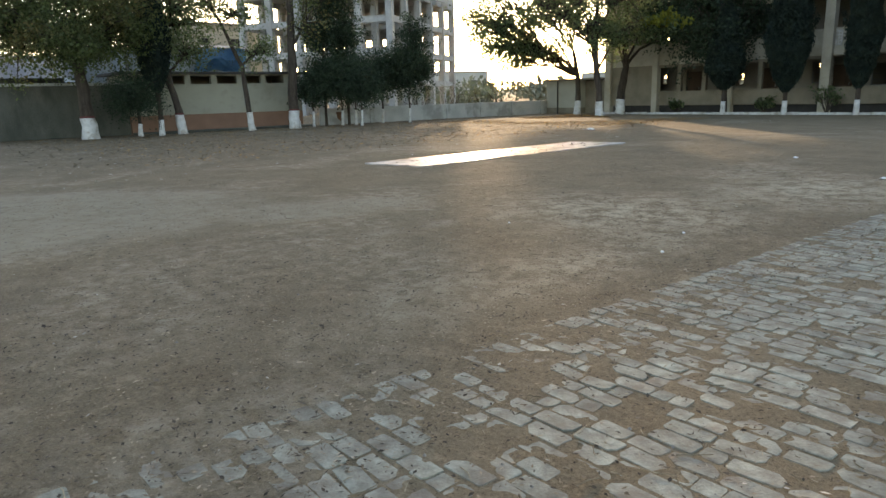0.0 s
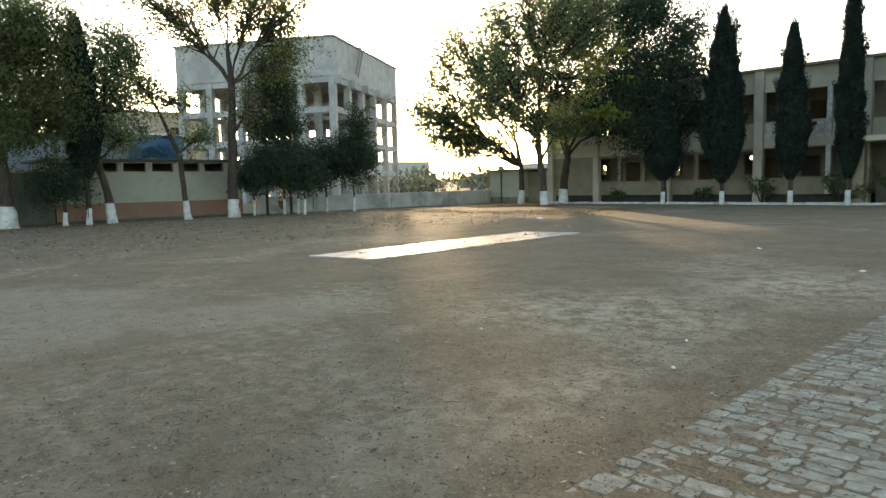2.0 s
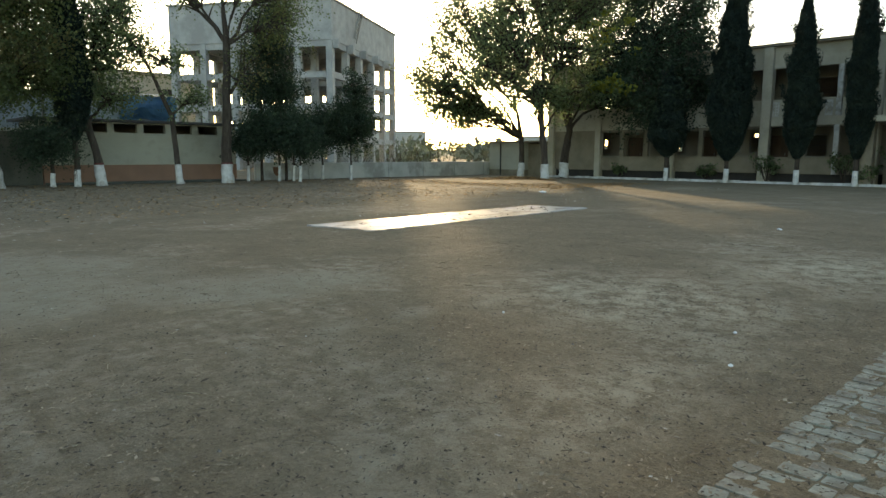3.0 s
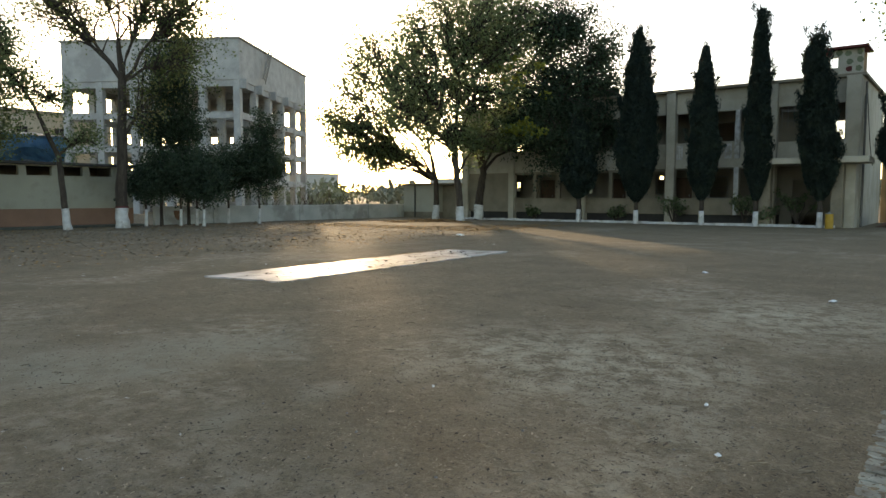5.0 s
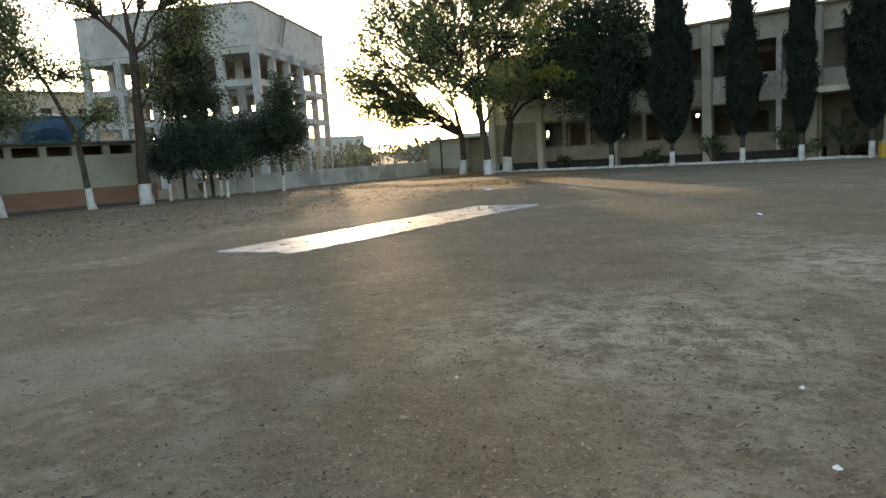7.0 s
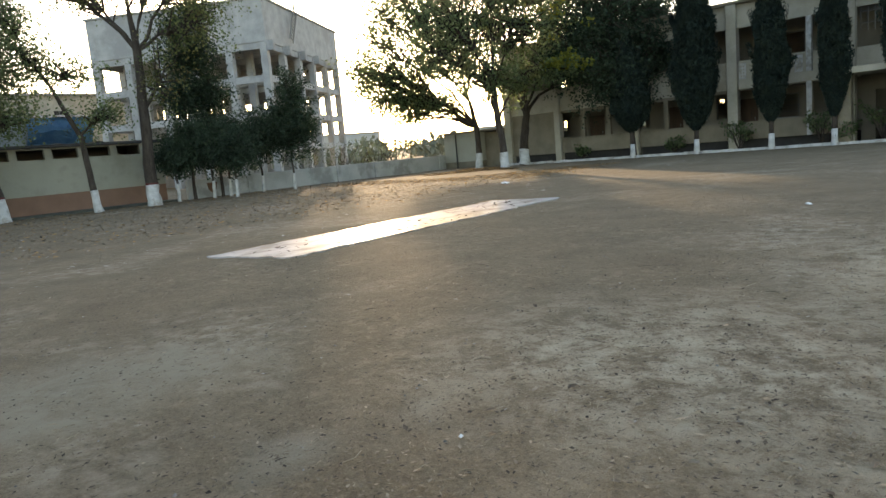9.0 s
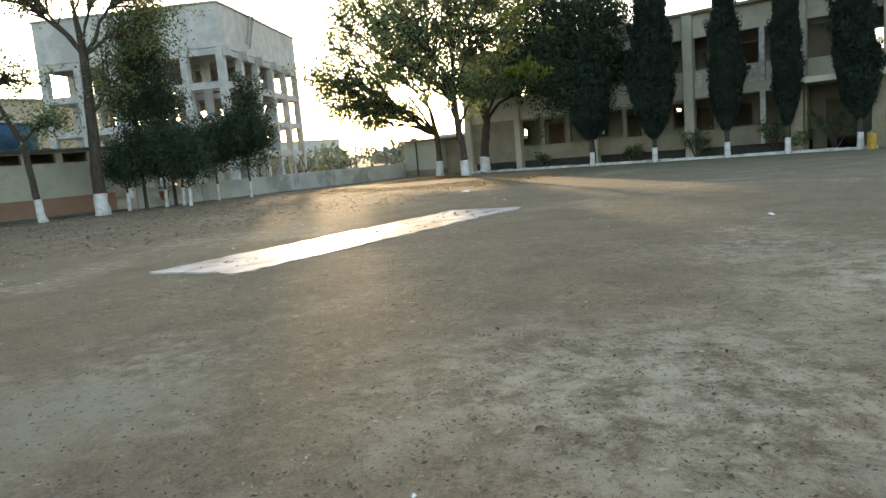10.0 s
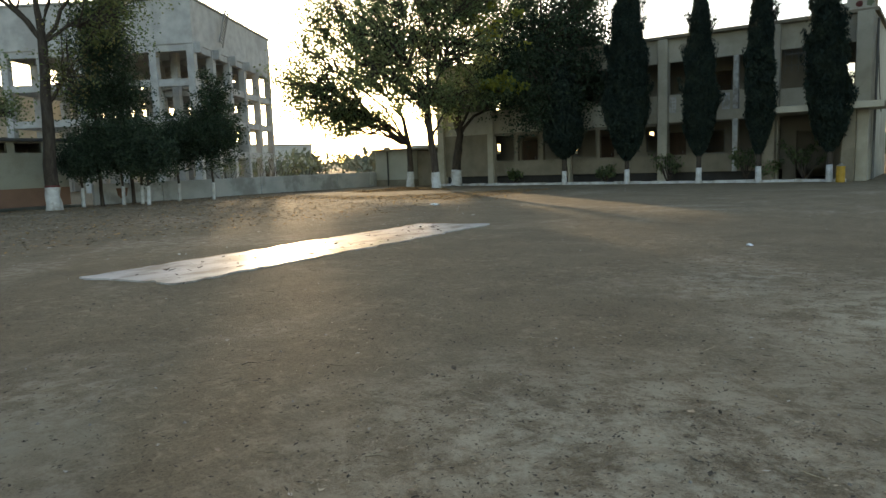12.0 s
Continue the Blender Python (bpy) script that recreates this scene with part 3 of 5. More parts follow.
sp("thin_column", boxes((-12.28, -12.04, 39.96, 40.2, 0.5, Z1 - 0.003), bevel=0.012), M_WHITE)
sp("thin_column", boxes((-12.28, -12.04, 39.96, 40.2, Z2 + 0.003, 5.947), bevel=0.012), M_WHITE)
# veranda back walls, rooms, rear wall: windows in line let the sky show through
win_low = [(-27.5, -26.7, 1.5, 2.5), (-22.2, -21.3, 1.5, 2.6), (-17.4, -16.6, 1.6, 2.75), (-14.3, -13.2, 1.4, 2.6)]
door_low = [(-25.4, -24.3, 0.5, 2.6), (-20.4, -19.3, 0.5, 2.6), (-16.3, -15.2, 0.5, 2.6)]
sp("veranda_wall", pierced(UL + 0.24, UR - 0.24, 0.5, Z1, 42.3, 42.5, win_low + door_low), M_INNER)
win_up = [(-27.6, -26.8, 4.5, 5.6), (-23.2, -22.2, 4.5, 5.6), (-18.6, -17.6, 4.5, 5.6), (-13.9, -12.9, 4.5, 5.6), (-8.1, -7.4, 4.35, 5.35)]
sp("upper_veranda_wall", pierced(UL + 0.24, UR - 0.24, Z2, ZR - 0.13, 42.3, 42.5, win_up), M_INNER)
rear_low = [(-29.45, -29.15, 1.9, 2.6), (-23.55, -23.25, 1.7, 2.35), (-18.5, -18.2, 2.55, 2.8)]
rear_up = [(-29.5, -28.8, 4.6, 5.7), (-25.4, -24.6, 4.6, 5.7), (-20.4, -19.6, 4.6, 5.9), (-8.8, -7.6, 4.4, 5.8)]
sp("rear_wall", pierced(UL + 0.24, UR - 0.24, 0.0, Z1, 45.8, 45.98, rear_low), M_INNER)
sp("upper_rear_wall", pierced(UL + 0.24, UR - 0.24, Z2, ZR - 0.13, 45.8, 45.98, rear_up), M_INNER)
for a, b, z0, z1 in door_low:
    d = sp("door", boxes((a + 0.04, b - 0.04, 42.36, 42.41, z0, z1 - 0.04)), M_WOODDOOR, "closed brown wooden door")
    part("handle", boxes((b - 0.2, b - 0.16, 42.31, 42.36, 1.45, 1.6), bevel=0.008), M_IRON, d)
for k, (a, b, z0, z1) in enumerate([*win_low, *win_up]):
    w = sp("window", boxes((a, a + 0.05, 42.37, 42.43, z0, z1), (b - 0.05, b, 42.37, 42.43, z0, z1), (a + 0.05, b - 0.05, 42.37, 42.43, z0, z0 + 0.05), (a + 0.05, b - 0.05, 42.37, 42.43, z1 - 0.05, z1)), M_IRON, "steel window frame with bars")
    for i in range(1, 4):
        z = z0 + (z1 - z0) * i / 4
        part("bar", boxes((a + 0.05, b - 0.05, 42.39, 42.41, z - 0.012, z + 0.012)), M_IRON, w)
# entrance porch with its canopy
for u in (-10.35, -7.2):
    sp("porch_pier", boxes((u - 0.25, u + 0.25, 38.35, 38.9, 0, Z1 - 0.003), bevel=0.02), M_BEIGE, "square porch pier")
sp("porch_canopy", boxes((-10.7, -5.9, 37.9, 39.995, Z1, Z1 + 0.28), bevel=0.02), M_CREAM, "projecting porch canopy")
sp("porch_panel", boxes((-10.195, -7.13, 40.04, 40.16, Z2, 4.2), bevel=0.01), M_CREAM, "solid panel under the barred opening")
sp("porch_wing", boxes((-7.12, -6.5, 39.3, 39.995, Z1 + 0.285, ZR - 0.125), bevel=0.015), M_CREAM, "pilaster bay over the porch")
sp("porch_side_wall", boxes((-6.95, -6.52, 38.905, 40.195, 0, Z1 - 0.003), bevel=0.01), M_CREAM)
sp("porch_back_wall", pierced(-10.2, -6.74, 0.0, Z1 - 0.003, 41.0, 41.15, [(-9.6, -8.3, 0.0, 2.3)]), M_INNER, "dark beige wall behind the entrance")
sp("grille", boxes(*[(-10.05 + 0.28 * i, -10.02 + 0.28 * i, 40.06, 40.09, 4.9, 5.94) for i in range(5)], (-10.05, -8.9, 40.055, 40.095, 5.2, 5.24), (-10.05, -8.9, 40.055, 40.095, 5.7, 5.74)), M_IRON, "pale iron window grille")
sp("rain_pipe", boxes((-6.47, -6.37, 40.5, 40.6, 0, 6.9), bevel=0.02), M_IRON, "grey rain pipe")
# slack cable down the end wall
cable_v, cable_f = [], []
tube(cable_v, cable_f, [(UR + 0.03, 41.2 + 3.4 * q / 10, 6.7 - 3.6 * q / 10 - 0.5 * math.sin(math.pi * q / 10)) for q in range(11)], [0.018] * 11, 5)
sp("cable", mesh_from("cable", cable_v, cable_f, M_DARK), M_DARK, "slack black cable on the end wall")
# turret faced with crazy stone
turret = sp("turret", pierced(-8.45, -6.53, ZR + 0.035, 8.35, 39.75, 40.0, [(-7.96, -7.58, 7.55, 8.02)]), M_CREAM, "small roof turret with a window opening")
part("turret_rear", pierced(-8.45, -6.53, ZR + 0.035, 8.35, 41.0, 41.2, [(-8.4, -7.4, 7.4, 8.3)]), M_CREAM, turret)
part("turret_roof", boxes((-8.8, -6.3, 39.45, 41.4, 8.355, 8.47), bevel=0.015), M_RED, turret, "dark red flat slab")
rng = random.Random(11)
for k in range(15):
    cu, cz = -8.32 + 0.4 * (k % 5) + rng.uniform(-0.05, 0.05), 7.42 + 0.38 * (k // 5) + rng.uniform(-0.04, 0.04)
    if -8.17 < cu < -7.38 and 7.4 < cz < 8.15:
        continue
    bm = bmesh.new()
    n = rng.choice((5, 6, 7))
    rim = [(cu + rng.uniform(0.12, 0.19) * math.cos(6.283 * i / n), cz + rng.uniform(0.11, 0.18) * math.sin(6.283 * i / n)) for i in range(n)]
    f = [bm.verts.new((a, 39.725, b)) for a, b in rim]
    g = [bm.verts.new((a, 39.75, b)) for a, b in rim]
    bm.faces.new(f)
    for i in range(n):
        bm.faces.new((f[i], g[i], g[(i + 1) % n], f[(i + 1) % n]))
    bmesh.ops.recalc_face_normals(bm, faces=bm.faces)
    part("stone", bm, M_RED if k % 4 == 3 else M_MOSSTONE, turret)

# low annexe at the far end of the school
annexe = thing("annexe", SITE @ Matrix.Translation((-32.5, 40, 0)), "low flat-roofed cream outbuilding beside the school", "outbuilding")
AO = Matrix.Translation((32, -40, 0))
part("front_room", boxes((-35.3, -32.2, 39.5, 43.0, 0.42, 2.35)), M_SHED, annexe, m=AO)
part("plinth", boxes((-35.33, -32.17, 39.47, 43.0, 0, 0.42)), M_BEIGE, annexe, m=AO)
part("rear_room", boxes((-32.195, -30.35, 40.2, 43.0, 0, 2.28)), M_BEIGE, annexe, m=AO)
part("roof", boxes((-35.6, -30.32, 39.2, 43.2, 2.355, 2.47), bevel=0.012), M_BEIGE, annexe, "thin roof slab with a dark drip edge", m=AO)
part("rain_pipe", boxes((-34.2, -34.12, 39.4, 39.46, 0, 2.3), bevel=0.01), M_DARK, annexe, m=AO)

# white kerb in front of the school, one stone after another
kerb = thing("kerb", SITE @ Matrix.Translation((-18.5, 38.35, 0)), "whitewashed brick kerb along the school front", "kerb", kind="structure")
for i in range(44):
    u = -29.2 + i * 0.5
    rng = random.Random(i)
    part("kerb_stone", boxes((u + 18 + 0.01, u + 18 + 0.49, -0.07 + rng.uniform(-0.015, 0.015), 0.07, -0.02, 0.13 + rng.uniform(-0.02, 0.015)), bevel=0.012), M_WHITE, kerb)

# ---- overhead reservoir: a concrete tank on a frame of columns ----
tank = thing("water_tank", Matrix(((0.31, -0.951, 0, -4.76), (0.951, 0.31, 0, 63.2), (0, 0, 1, 0), (0, 0, 0, 1))), "grey concrete overhead water tank on open columns", "water tank")
TL, TW = 18.6, 15.9
ZT0, ZT1 = 11.3, 14.7
part("tank_body", boxes((0, TL, 0, TW, ZT0, ZT1), bevel=0.05), M_CONC, tank, "plain cast concrete tank wall")
part("top_rim", boxes((-0.12, TL + 0.12, -0.12, TW + 0.12, ZT1 + 0.003, ZT1 + 0.16), bevel=0.02), M_CONC, tank)
cols_x = [0.3 + (TL - 0.6) * i / 5 for i in range(6)]
cols_y = [0.3 + (TW - 0.6) * i / 5 for i in range(6)]
for i, x in enumerate(cols_x):
    for j, y in enumerate(cols_y):
        if 0 < i < 5 and 0 < j < 5 and (i + j) % 2:
            continue
        part("column", boxes((x - 0.3, x + 0.3, y - 0.3, y + 0.3, 0, ZT0 - 0.003), bevel=0.03), M_CONC, tank)
for z in (2.55, 5.35, 8.15, 10.8):
    for j in (0, 5):
        part("beam", boxes((0.61, TL - 0.61, cols_y[j] - 0.2, cols_y[j] + 0.2, z, z + 0.55)), M_CONC, tank)
    for i in (0, 2, 3, 5):
        part("beam", boxes((cols_x[i] - 0.2, cols_x[i] + 0.2, 0.61, TW - 0.61, z, z + 0.55)), M_CONC, tank)
for z in (5.35, 8.15):
    part("landing_slab", boxes((6.5, TL - 0.7, 3.0, TW - 0.7, z + 0.56, z + 0.7)), M_CONC, tank)
# rear infill with rows of small openings
for z in (0, 3.1, 5.9, 8.7):
    top = {0: 2.55, 3.1: 5.35, 5.9: 8.15, 8.7: 10.8}[z]
    hs = [(0.9 + 2.05 * k, 2.1 + 2.05 * k, z + 0.9, top - 0.45) for k in range(10)]
    bm = pierced(7.0, TL - 3.0, z + 0.003, top - 0.003, TW - 0.5, TW - 0.3, hs)
    part("rear_infill", bm, M_CONC, tank, "block infill with small openings")
    bm = pierced(0.61, TW - 6.4, z + 0.003, top - 0.003, 0, 0.2, [(0.9 + 2.0 * k, 1.8 + 2.0 * k, z + 1.0, top - 0.4) for k in range(8)])
    for v in bm.verts:
        v.co = Vector((cols_x[3] + 0.4 - v.co.y, v.co.x, v.co.z))
    bmesh.ops.recalc_face_normals(bm, faces=bm.faces)
    part("cross_infill", bm, M_CONC, tank, "block infill with small openings")
for k in range(5):
    part("bracket", boxes((cols_x[k] - 0.2, cols_x[k] + 0.2, -0.55, -0.003, ZT0 - 0.7, ZT0 + 0.1), bevel=0.02), M_CONC, tank)
# sloping ladder on the long side
bm = bmesh.new()
box(bm, 0, 0.09, 0, 0.09, 0, 3.7)
box(bm, 0.7, 0.79, 0, 0.09, 0, 3.7)
for i in range(11):
    box(bm, 0.091, 0.699, 0.01, 0.08, 0.2 + i * 0.32, 0.275 + i * 0.32)
ladder = part("ladder", bm, M_IRON, tank, "grey iron ladder", m=Matrix.Translation((4.2, -0.5, ZT0 + 0.8)) @ Matrix.Rotation(radians(30), 4, "Y"))

# ---- boundary: old wall, shed, low rendered wall ----
WU = -37.0
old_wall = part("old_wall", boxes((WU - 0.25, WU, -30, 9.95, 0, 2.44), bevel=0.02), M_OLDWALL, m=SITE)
tagged(old_wall, "tall stained and mossy boundary wall", "wall", kind="structure")
cop = part("coping", boxes((WU - 0.32, WU + 0.07, -30, 9.95, 2.443, 2.57), bevel=0.02), M_GREYWALL, old_wall)
shed = thing("long_shed", SITE @ Matrix.Translation((WU, 15, 0)), "long cream shed with terracotta dado and dark vents", "shed")
HO = Matrix.Translation((-WU, -15, 0))
S0, S1 = 10.0, 19.6
vents = [(S0 + 0.35 + 1.42 * i, S0 + 1.45 + 1.42 * i, 2.47, 2.9) for i in range(8) if S0 + 1.45 + 1.42 * i < S1 - 0.2]
bm = pierced(S0, S1, 0.91, 2.97, 0, 0.23, vents)
for v in bm.verts:
    v.co = Vector((WU - v.co.y, v.co.x, v.co.z))
bmesh.ops.recalc_face_normals(bm, faces=bm.faces)
part("front_wall", bm, M_SHED, shed, m=HO)
part("dado", boxes((WU - 0.23, WU + 0.02, S0, S1, 0, 0.907), bevel=0.008), M_SHEDRED, shed, "terracotta painted dado", m=HO)
part("rear_wall", boxes((WU - 3.6, WU - 3.4, S0, S1, 0, 2.97)), M_INNER, shed, m=HO)
for y in (S0, S1 - 0.2):
    part("end_wall", boxes((WU - 3.39, WU - 0.24, y, y + 0.2, 0, 2.97)), M_SHED, shed, m=HO)
part("roof", boxes((WU - 3.8, WU + 0.3, S0 - 0.5, S1 + 0.2, 2.973, 3.1), bevel=0.015), M_ROOFDARK, shed, "dark overhanging roof edge", m=HO)
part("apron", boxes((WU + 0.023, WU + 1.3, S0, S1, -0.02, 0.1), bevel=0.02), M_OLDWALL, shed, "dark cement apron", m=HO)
grey = part("low_wall", boxes((WU + 1.0, WU + 1.23, S1 + 0.5, 40.5, 0, 0.98), bevel=0.02), M_GREYWALL, m=SITE)
tagged(grey, "low grey rendered boundary wall", "wall", kind="structure")
for i in range(7):
    v = S1 + 1 + i * 3.05
    part("wall_pier", boxes((WU + 0.95, WU + 1.3, v - 0.15, v + 0.15, 0, 1.0), bevel=0.02), M_GREYWALL, grey)

# ---- trees beside the boundary ----
lobe_tree((-16.4, 31.6), "stout broad-leaved tree with whitewashed foot and autumn leaves", [(0, 0, 0), (-0.05, 0, 1.2), (-0.15, 0, 3.2), (-0.1, 0.1, 5.6)], [0.42, 0.37, 0.3, 0.16],
          [(2, (-2.6, -0.6, 5.0), (1.7, 1.6, 1.5), 60), (2, (1.7, 0.4, 5.2), (1.5, 1.5, 1.4), 55), (3, (-0.6, 0.3, 7.2), (2.1, 1.8, 1.9), 80), (2, (0.2, -1.2, 4.3), (1.6, 1.2, 1.0), 45), (3, (-2.6, 0, 8.6), (1.5, 1.5, 1.5), 45), (3, (1.6, 0, 8.2), (1.4, 1.5, 1.6), 50)], 21, leaf=0.22, mat=M_LEAFA, per=20, thick=1.4, swell=1.5, sigma=0.34, group="row of trees at the boundary")
lobe_tree((-13.13, 34.06), "leaning broad-leaved tree with whitewashed foot", [(0, 0, 0), (-0.08, 0, 1.1), (-0.45, 0, 2.8), (-0.7, 0, 4.4)], [0.27, 0.23, 0.19, 0.12],
          [(2, (-1.0, 0, 4.4), (1.2, 1.2, 0.9), 35), (3, (0.2, 0, 5.8), (1.3, 1.2, 1.3), 45), (3, (-1.0, 0, 7.4), (1.1, 1.1, 1.3), 40), (3, (0.7, 0, 7.6), (0.8, 0.9, 1.3), 28), (2, (0.8, 0, 4.0), (0.9, 0.9, 0.6), 20)], 22, leaf=0.21, per=16, thick=1.0, swell=1.4, sigma=0.32, group="row of trees at the boundary")
lobe_tree((-10.17, 35.8), "thin leaning tree with sparse crown", [(0, 0, 0), (-0.08, 0, 1.2), (-0.25, 0, 3.2), (-1.1, 0, 5.3), (-1.7, 0, 6.6)], [0.19, 0.16, 0.14, 0.09, 0.05],
          [(3, (-2.0, 0, 6.6), (1.1, 0.9, 1.0), 26), (4, (-2.4, 0, 8.2), (0.8, 0.8, 1.2), 22), (2, (0.6, 0, 4.0), (0.8, 0.7, 0.6), 18), (3, (-0.3, 0, 5.8), (1.0, 0.9, 0.7), 18), (4, (-3.4, 0, 9.0), (0.6, 0.6, 0.9), 12)], 23, leaf=0.18, per=13, sigma=0.26, thick=1.1, ring=False, group="row of trees at the boundary")
lobe_tree((-8.3, 37.4), "tall forked tree with thick trunk and flaking whitewash", [(0, 0, 0), (0.0, 0, 1.2), (0.1, 0, 4.0), (0.2, 0, 6.8), (0.1, 0, 8.6)], [0.35, 0.31, 0.27, 0.22, 0.12],
          [(3, (-2.6, 0, 10.4), (1.6, 1.5, 1.2), 44), (3, (1.3, 0, 10.6), (1.5, 1.5, 1.6), 52), (4, (-0.6, 0, 11.6), (1.6, 1.5, 1.3), 44), (3, (3.2, 0, 10.2), (1.7, 1.3, 1.4), 52), (3, (2.6, 0, 7.8), (1.4, 1.2, 0.9), 30), (2, (1.1, 0.4, 5.8), (0.8, 0.8, 1.3), 16), (3, (-4.4, 0, 11.6), (1.0, 1.0, 0.8), 20), (3, (-1.8, 0, 9.2), (1.2, 0.8, 0.6), 14), (4, (0.4, 0, 13.0), (1.6, 1.4, 1.0), 36), (4, (3.0, 0, 12.4), (1.4, 1.2, 1.0), 30)], 24, leaf=0.2, mat=M_LEAFA, per=12, thick=0.8, swell=1.6, sigma=0.3, group="row of trees at the boundary")
cypress((-13.75, 33.1), 9.0, 0.6, 61, "dark narrow cypress with clipped lower foliage", stem=2.2, group="row of trees at the boundary")
lobe_tree((-14.6, 32.7), "small dark shrub-like tree with whitewashed stem", [(0, 0, 0), (0.02, 0, 0.8), (0.0, 0, 1.5)], [0.09, 0.08, 0.05], [(2, (-0.1, 0, 1.95), (0.85, 0.8, 0.75), 60)], 62, leaf=0.14, mat=M_LEAFD, band=0.6, ring=False, group="small clipped trees")
lobe_tree((-7.0, 39.9), "tall dense dark tree with ivy-like foliage", [(0, 0, 0), (0.0, 0, 1.5), (0.05, 0, 3.5), (0.1, 0, 5.5)], [0.08, 0.075, 0.07, 0.05],
          [(2, (0.1, 0, 2.9), (1.0, 0.9, 1.1), 80), (3, (0.0, 0, 4.8), (0.85, 0.8, 1.2), 70), (3, (0.2, 0, 6.8), (0.9, 0.7, 1.3), 60), (3, (0.3, -0.4, 8.4), (0.8, 0.6, 0.9), 26)], 63, leaf=0.18, mat=M_LEAFD, band=0, sigma=0.36, per=26, swell=1.0, thick=1.0, ring=False, group="dense dark trees")
lobe_tree((-5.8, 40.6), "tall dense dark tree with ivy-like foliage", [(0, 0, 0), (0.0, 0, 1.5), (0.05, 0, 3.5), (0.1, 0, 6.0)], [0.08, 0.075, 0.07, 0.05],
          [(2, (0.1, 0, 3.0), (1.2, 0.9, 1.2), 100), (3, (-0.2, 0, 5.0), (1.0, 0.9, 1.4), 85), (3, (-0.3, 0, 7.0), (0.85, 0.7, 1.4), 60), (3, (-0.2, -0.3, 9.0), (0.6, 0.5, 1.1), 26)], 64, leaf=0.18, mat=M_LEAFD, band=0, sigma=0.36, per=26, swell=1.0, thick=1.0, ring=False, group="dense dark trees")
for k, (b, c, rr, n) in enumerate((((-7.55, 38.9), (0.05, 0, 1.9), (0.75, 0.7, 0.8), 50), ((-6.0, 39.4), (0.0, 0, 2.3), (0.95, 0.9, 1.0), 70), ((-4.77, 38.4), (0.1, 0, 2.0), (0.9, 0.9, 0.85), 55), ((-3.9, 41.6), (0.1, 0, 2.7), (1.15, 1.0, 1.25), 90), ((-2.26, 41.1), (0.1, 0, 3.0), (1.25, 1.0, 1.6), 110), ((-5.3, 39.9), (0.1, 0, 2.6), (0.9, 0.9, 1.0), 50))):
    c = (c[0], c[1], c[2] + 0.2)
    lobe_tree(b, "small clipped dark-green tree with whitewashed stem", [(0, 0, 0), (0.03, 0, 0.7), (0.0, 0, 1.5)], [0.062, 0.055, 0.045], [(2, c, rr, n)] + ([(2, (0.35, 0, 5.2), (0.5, 0.5, 0.9), 16)] if k == 4 else []), 70 + k, leaf=0.17, mat=M_LEAFD, band=0.85, ring=False, per=34, sigma=0.2, swell=1.06, thick=1.7, group="small clipped trees")

# ---- the big trees by the end of the school ----
lobe_tree((8.85, 40.7), "large spreading tree with whitewashed foot", [(0, 0, 0), (-0.05, 0, 1.2), (-0.2, 0, 2.6), (-0.35, 0, 4.4), (-0.2, 0, 6.5)], [0.3, 0.25, 0.22, 0.18, 0.1],
          [(2, (1.0, 0.3, 4.5), (1.2, 1.0, 0.6), 26), (3, (-2.2, 0.2, 8.2), (2.0, 1.8, 1.9), 80), (4, (0.2, 0, 10.3), (2.2, 2.0, 1.9), 105), (3, (1.2, -0.4, 7.6), (2.0, 1.8, 1.7), 80), (2, (-1.0, -0.5, 5.2), (1.7, 1.4, 1.3), 50), (4, (-1.0, 0, 12.2), (1.4, 1.2, 1.0), 35), (4, (1.6, 0, 12.9), (1.7, 1.2, 1.0), 46), (4, (3.6, 0, 12.0), (1.3, 1.1, 1.0), 36), (4, (-2.6, 0, 10.6), (1.3, 1.2, 1.3), 40), (3, (-3.4, 0.3, 6.4), (1.4, 1.2, 1.3), 40), (4, (2.6, 0, 10.2), (1.6, 1.3, 1.5), 50), (3, (3.0, -0.3, 5.0), (1.4, 1.2, 0.7), 30)], 31, leaf=0.23, per=11, sigma=0.3, swell=1.48, thick=0.74, ring=False, accents=[((3.3, -1.0, 5.3), (0.6, 0.4, 0.16), 26), ((2.8, -0.9, 8.0), (0.7, 0.4, 0.5), 14)], group="large trees by the school")
lobe_tree((11.3, 45.8), "large spreading tree with a low bough over the school", [(0, 0, 0), (0.05, 0, 1.3), (0.3, 0, 3.0), (0.2, 0, 5.0), (0.4, 0, 8.0)], [0.36, 0.32, 0.28, 0.22, 0.12],
          [(2, (-0.9, 0, 5.4), (1.3, 1.1, 0.8), 40), (2, (3.4, -0.3, 5.8), (1.9, 1.5, 1.3), 90), (2, (1.6, -1.2, 6.4), (1.5, 1.2, 1.2), 50), (4, (1.0, 0, 10.8), (2.6, 2.2, 2.0), 110), (4, (0.4, 0, 13.4), (2.2, 2.0, 1.6), 80), (3, (-1.9, 0, 8.6), (2.0, 1.8, 1.9), 70), (3, (2.8, 0, 8.6), (1.9, 1.7, 1.6), 75), (4, (3.4, 0, 12.4), (1.5, 1.3, 1.3), 50), (4, (4.4, 0, 10.4), (1.3, 1.2, 1.2), 44)], 32, leaf=0.23, per=11, sigma=0.3, swell=1.48, thick=0.74, ring=False, group="large trees by the school")
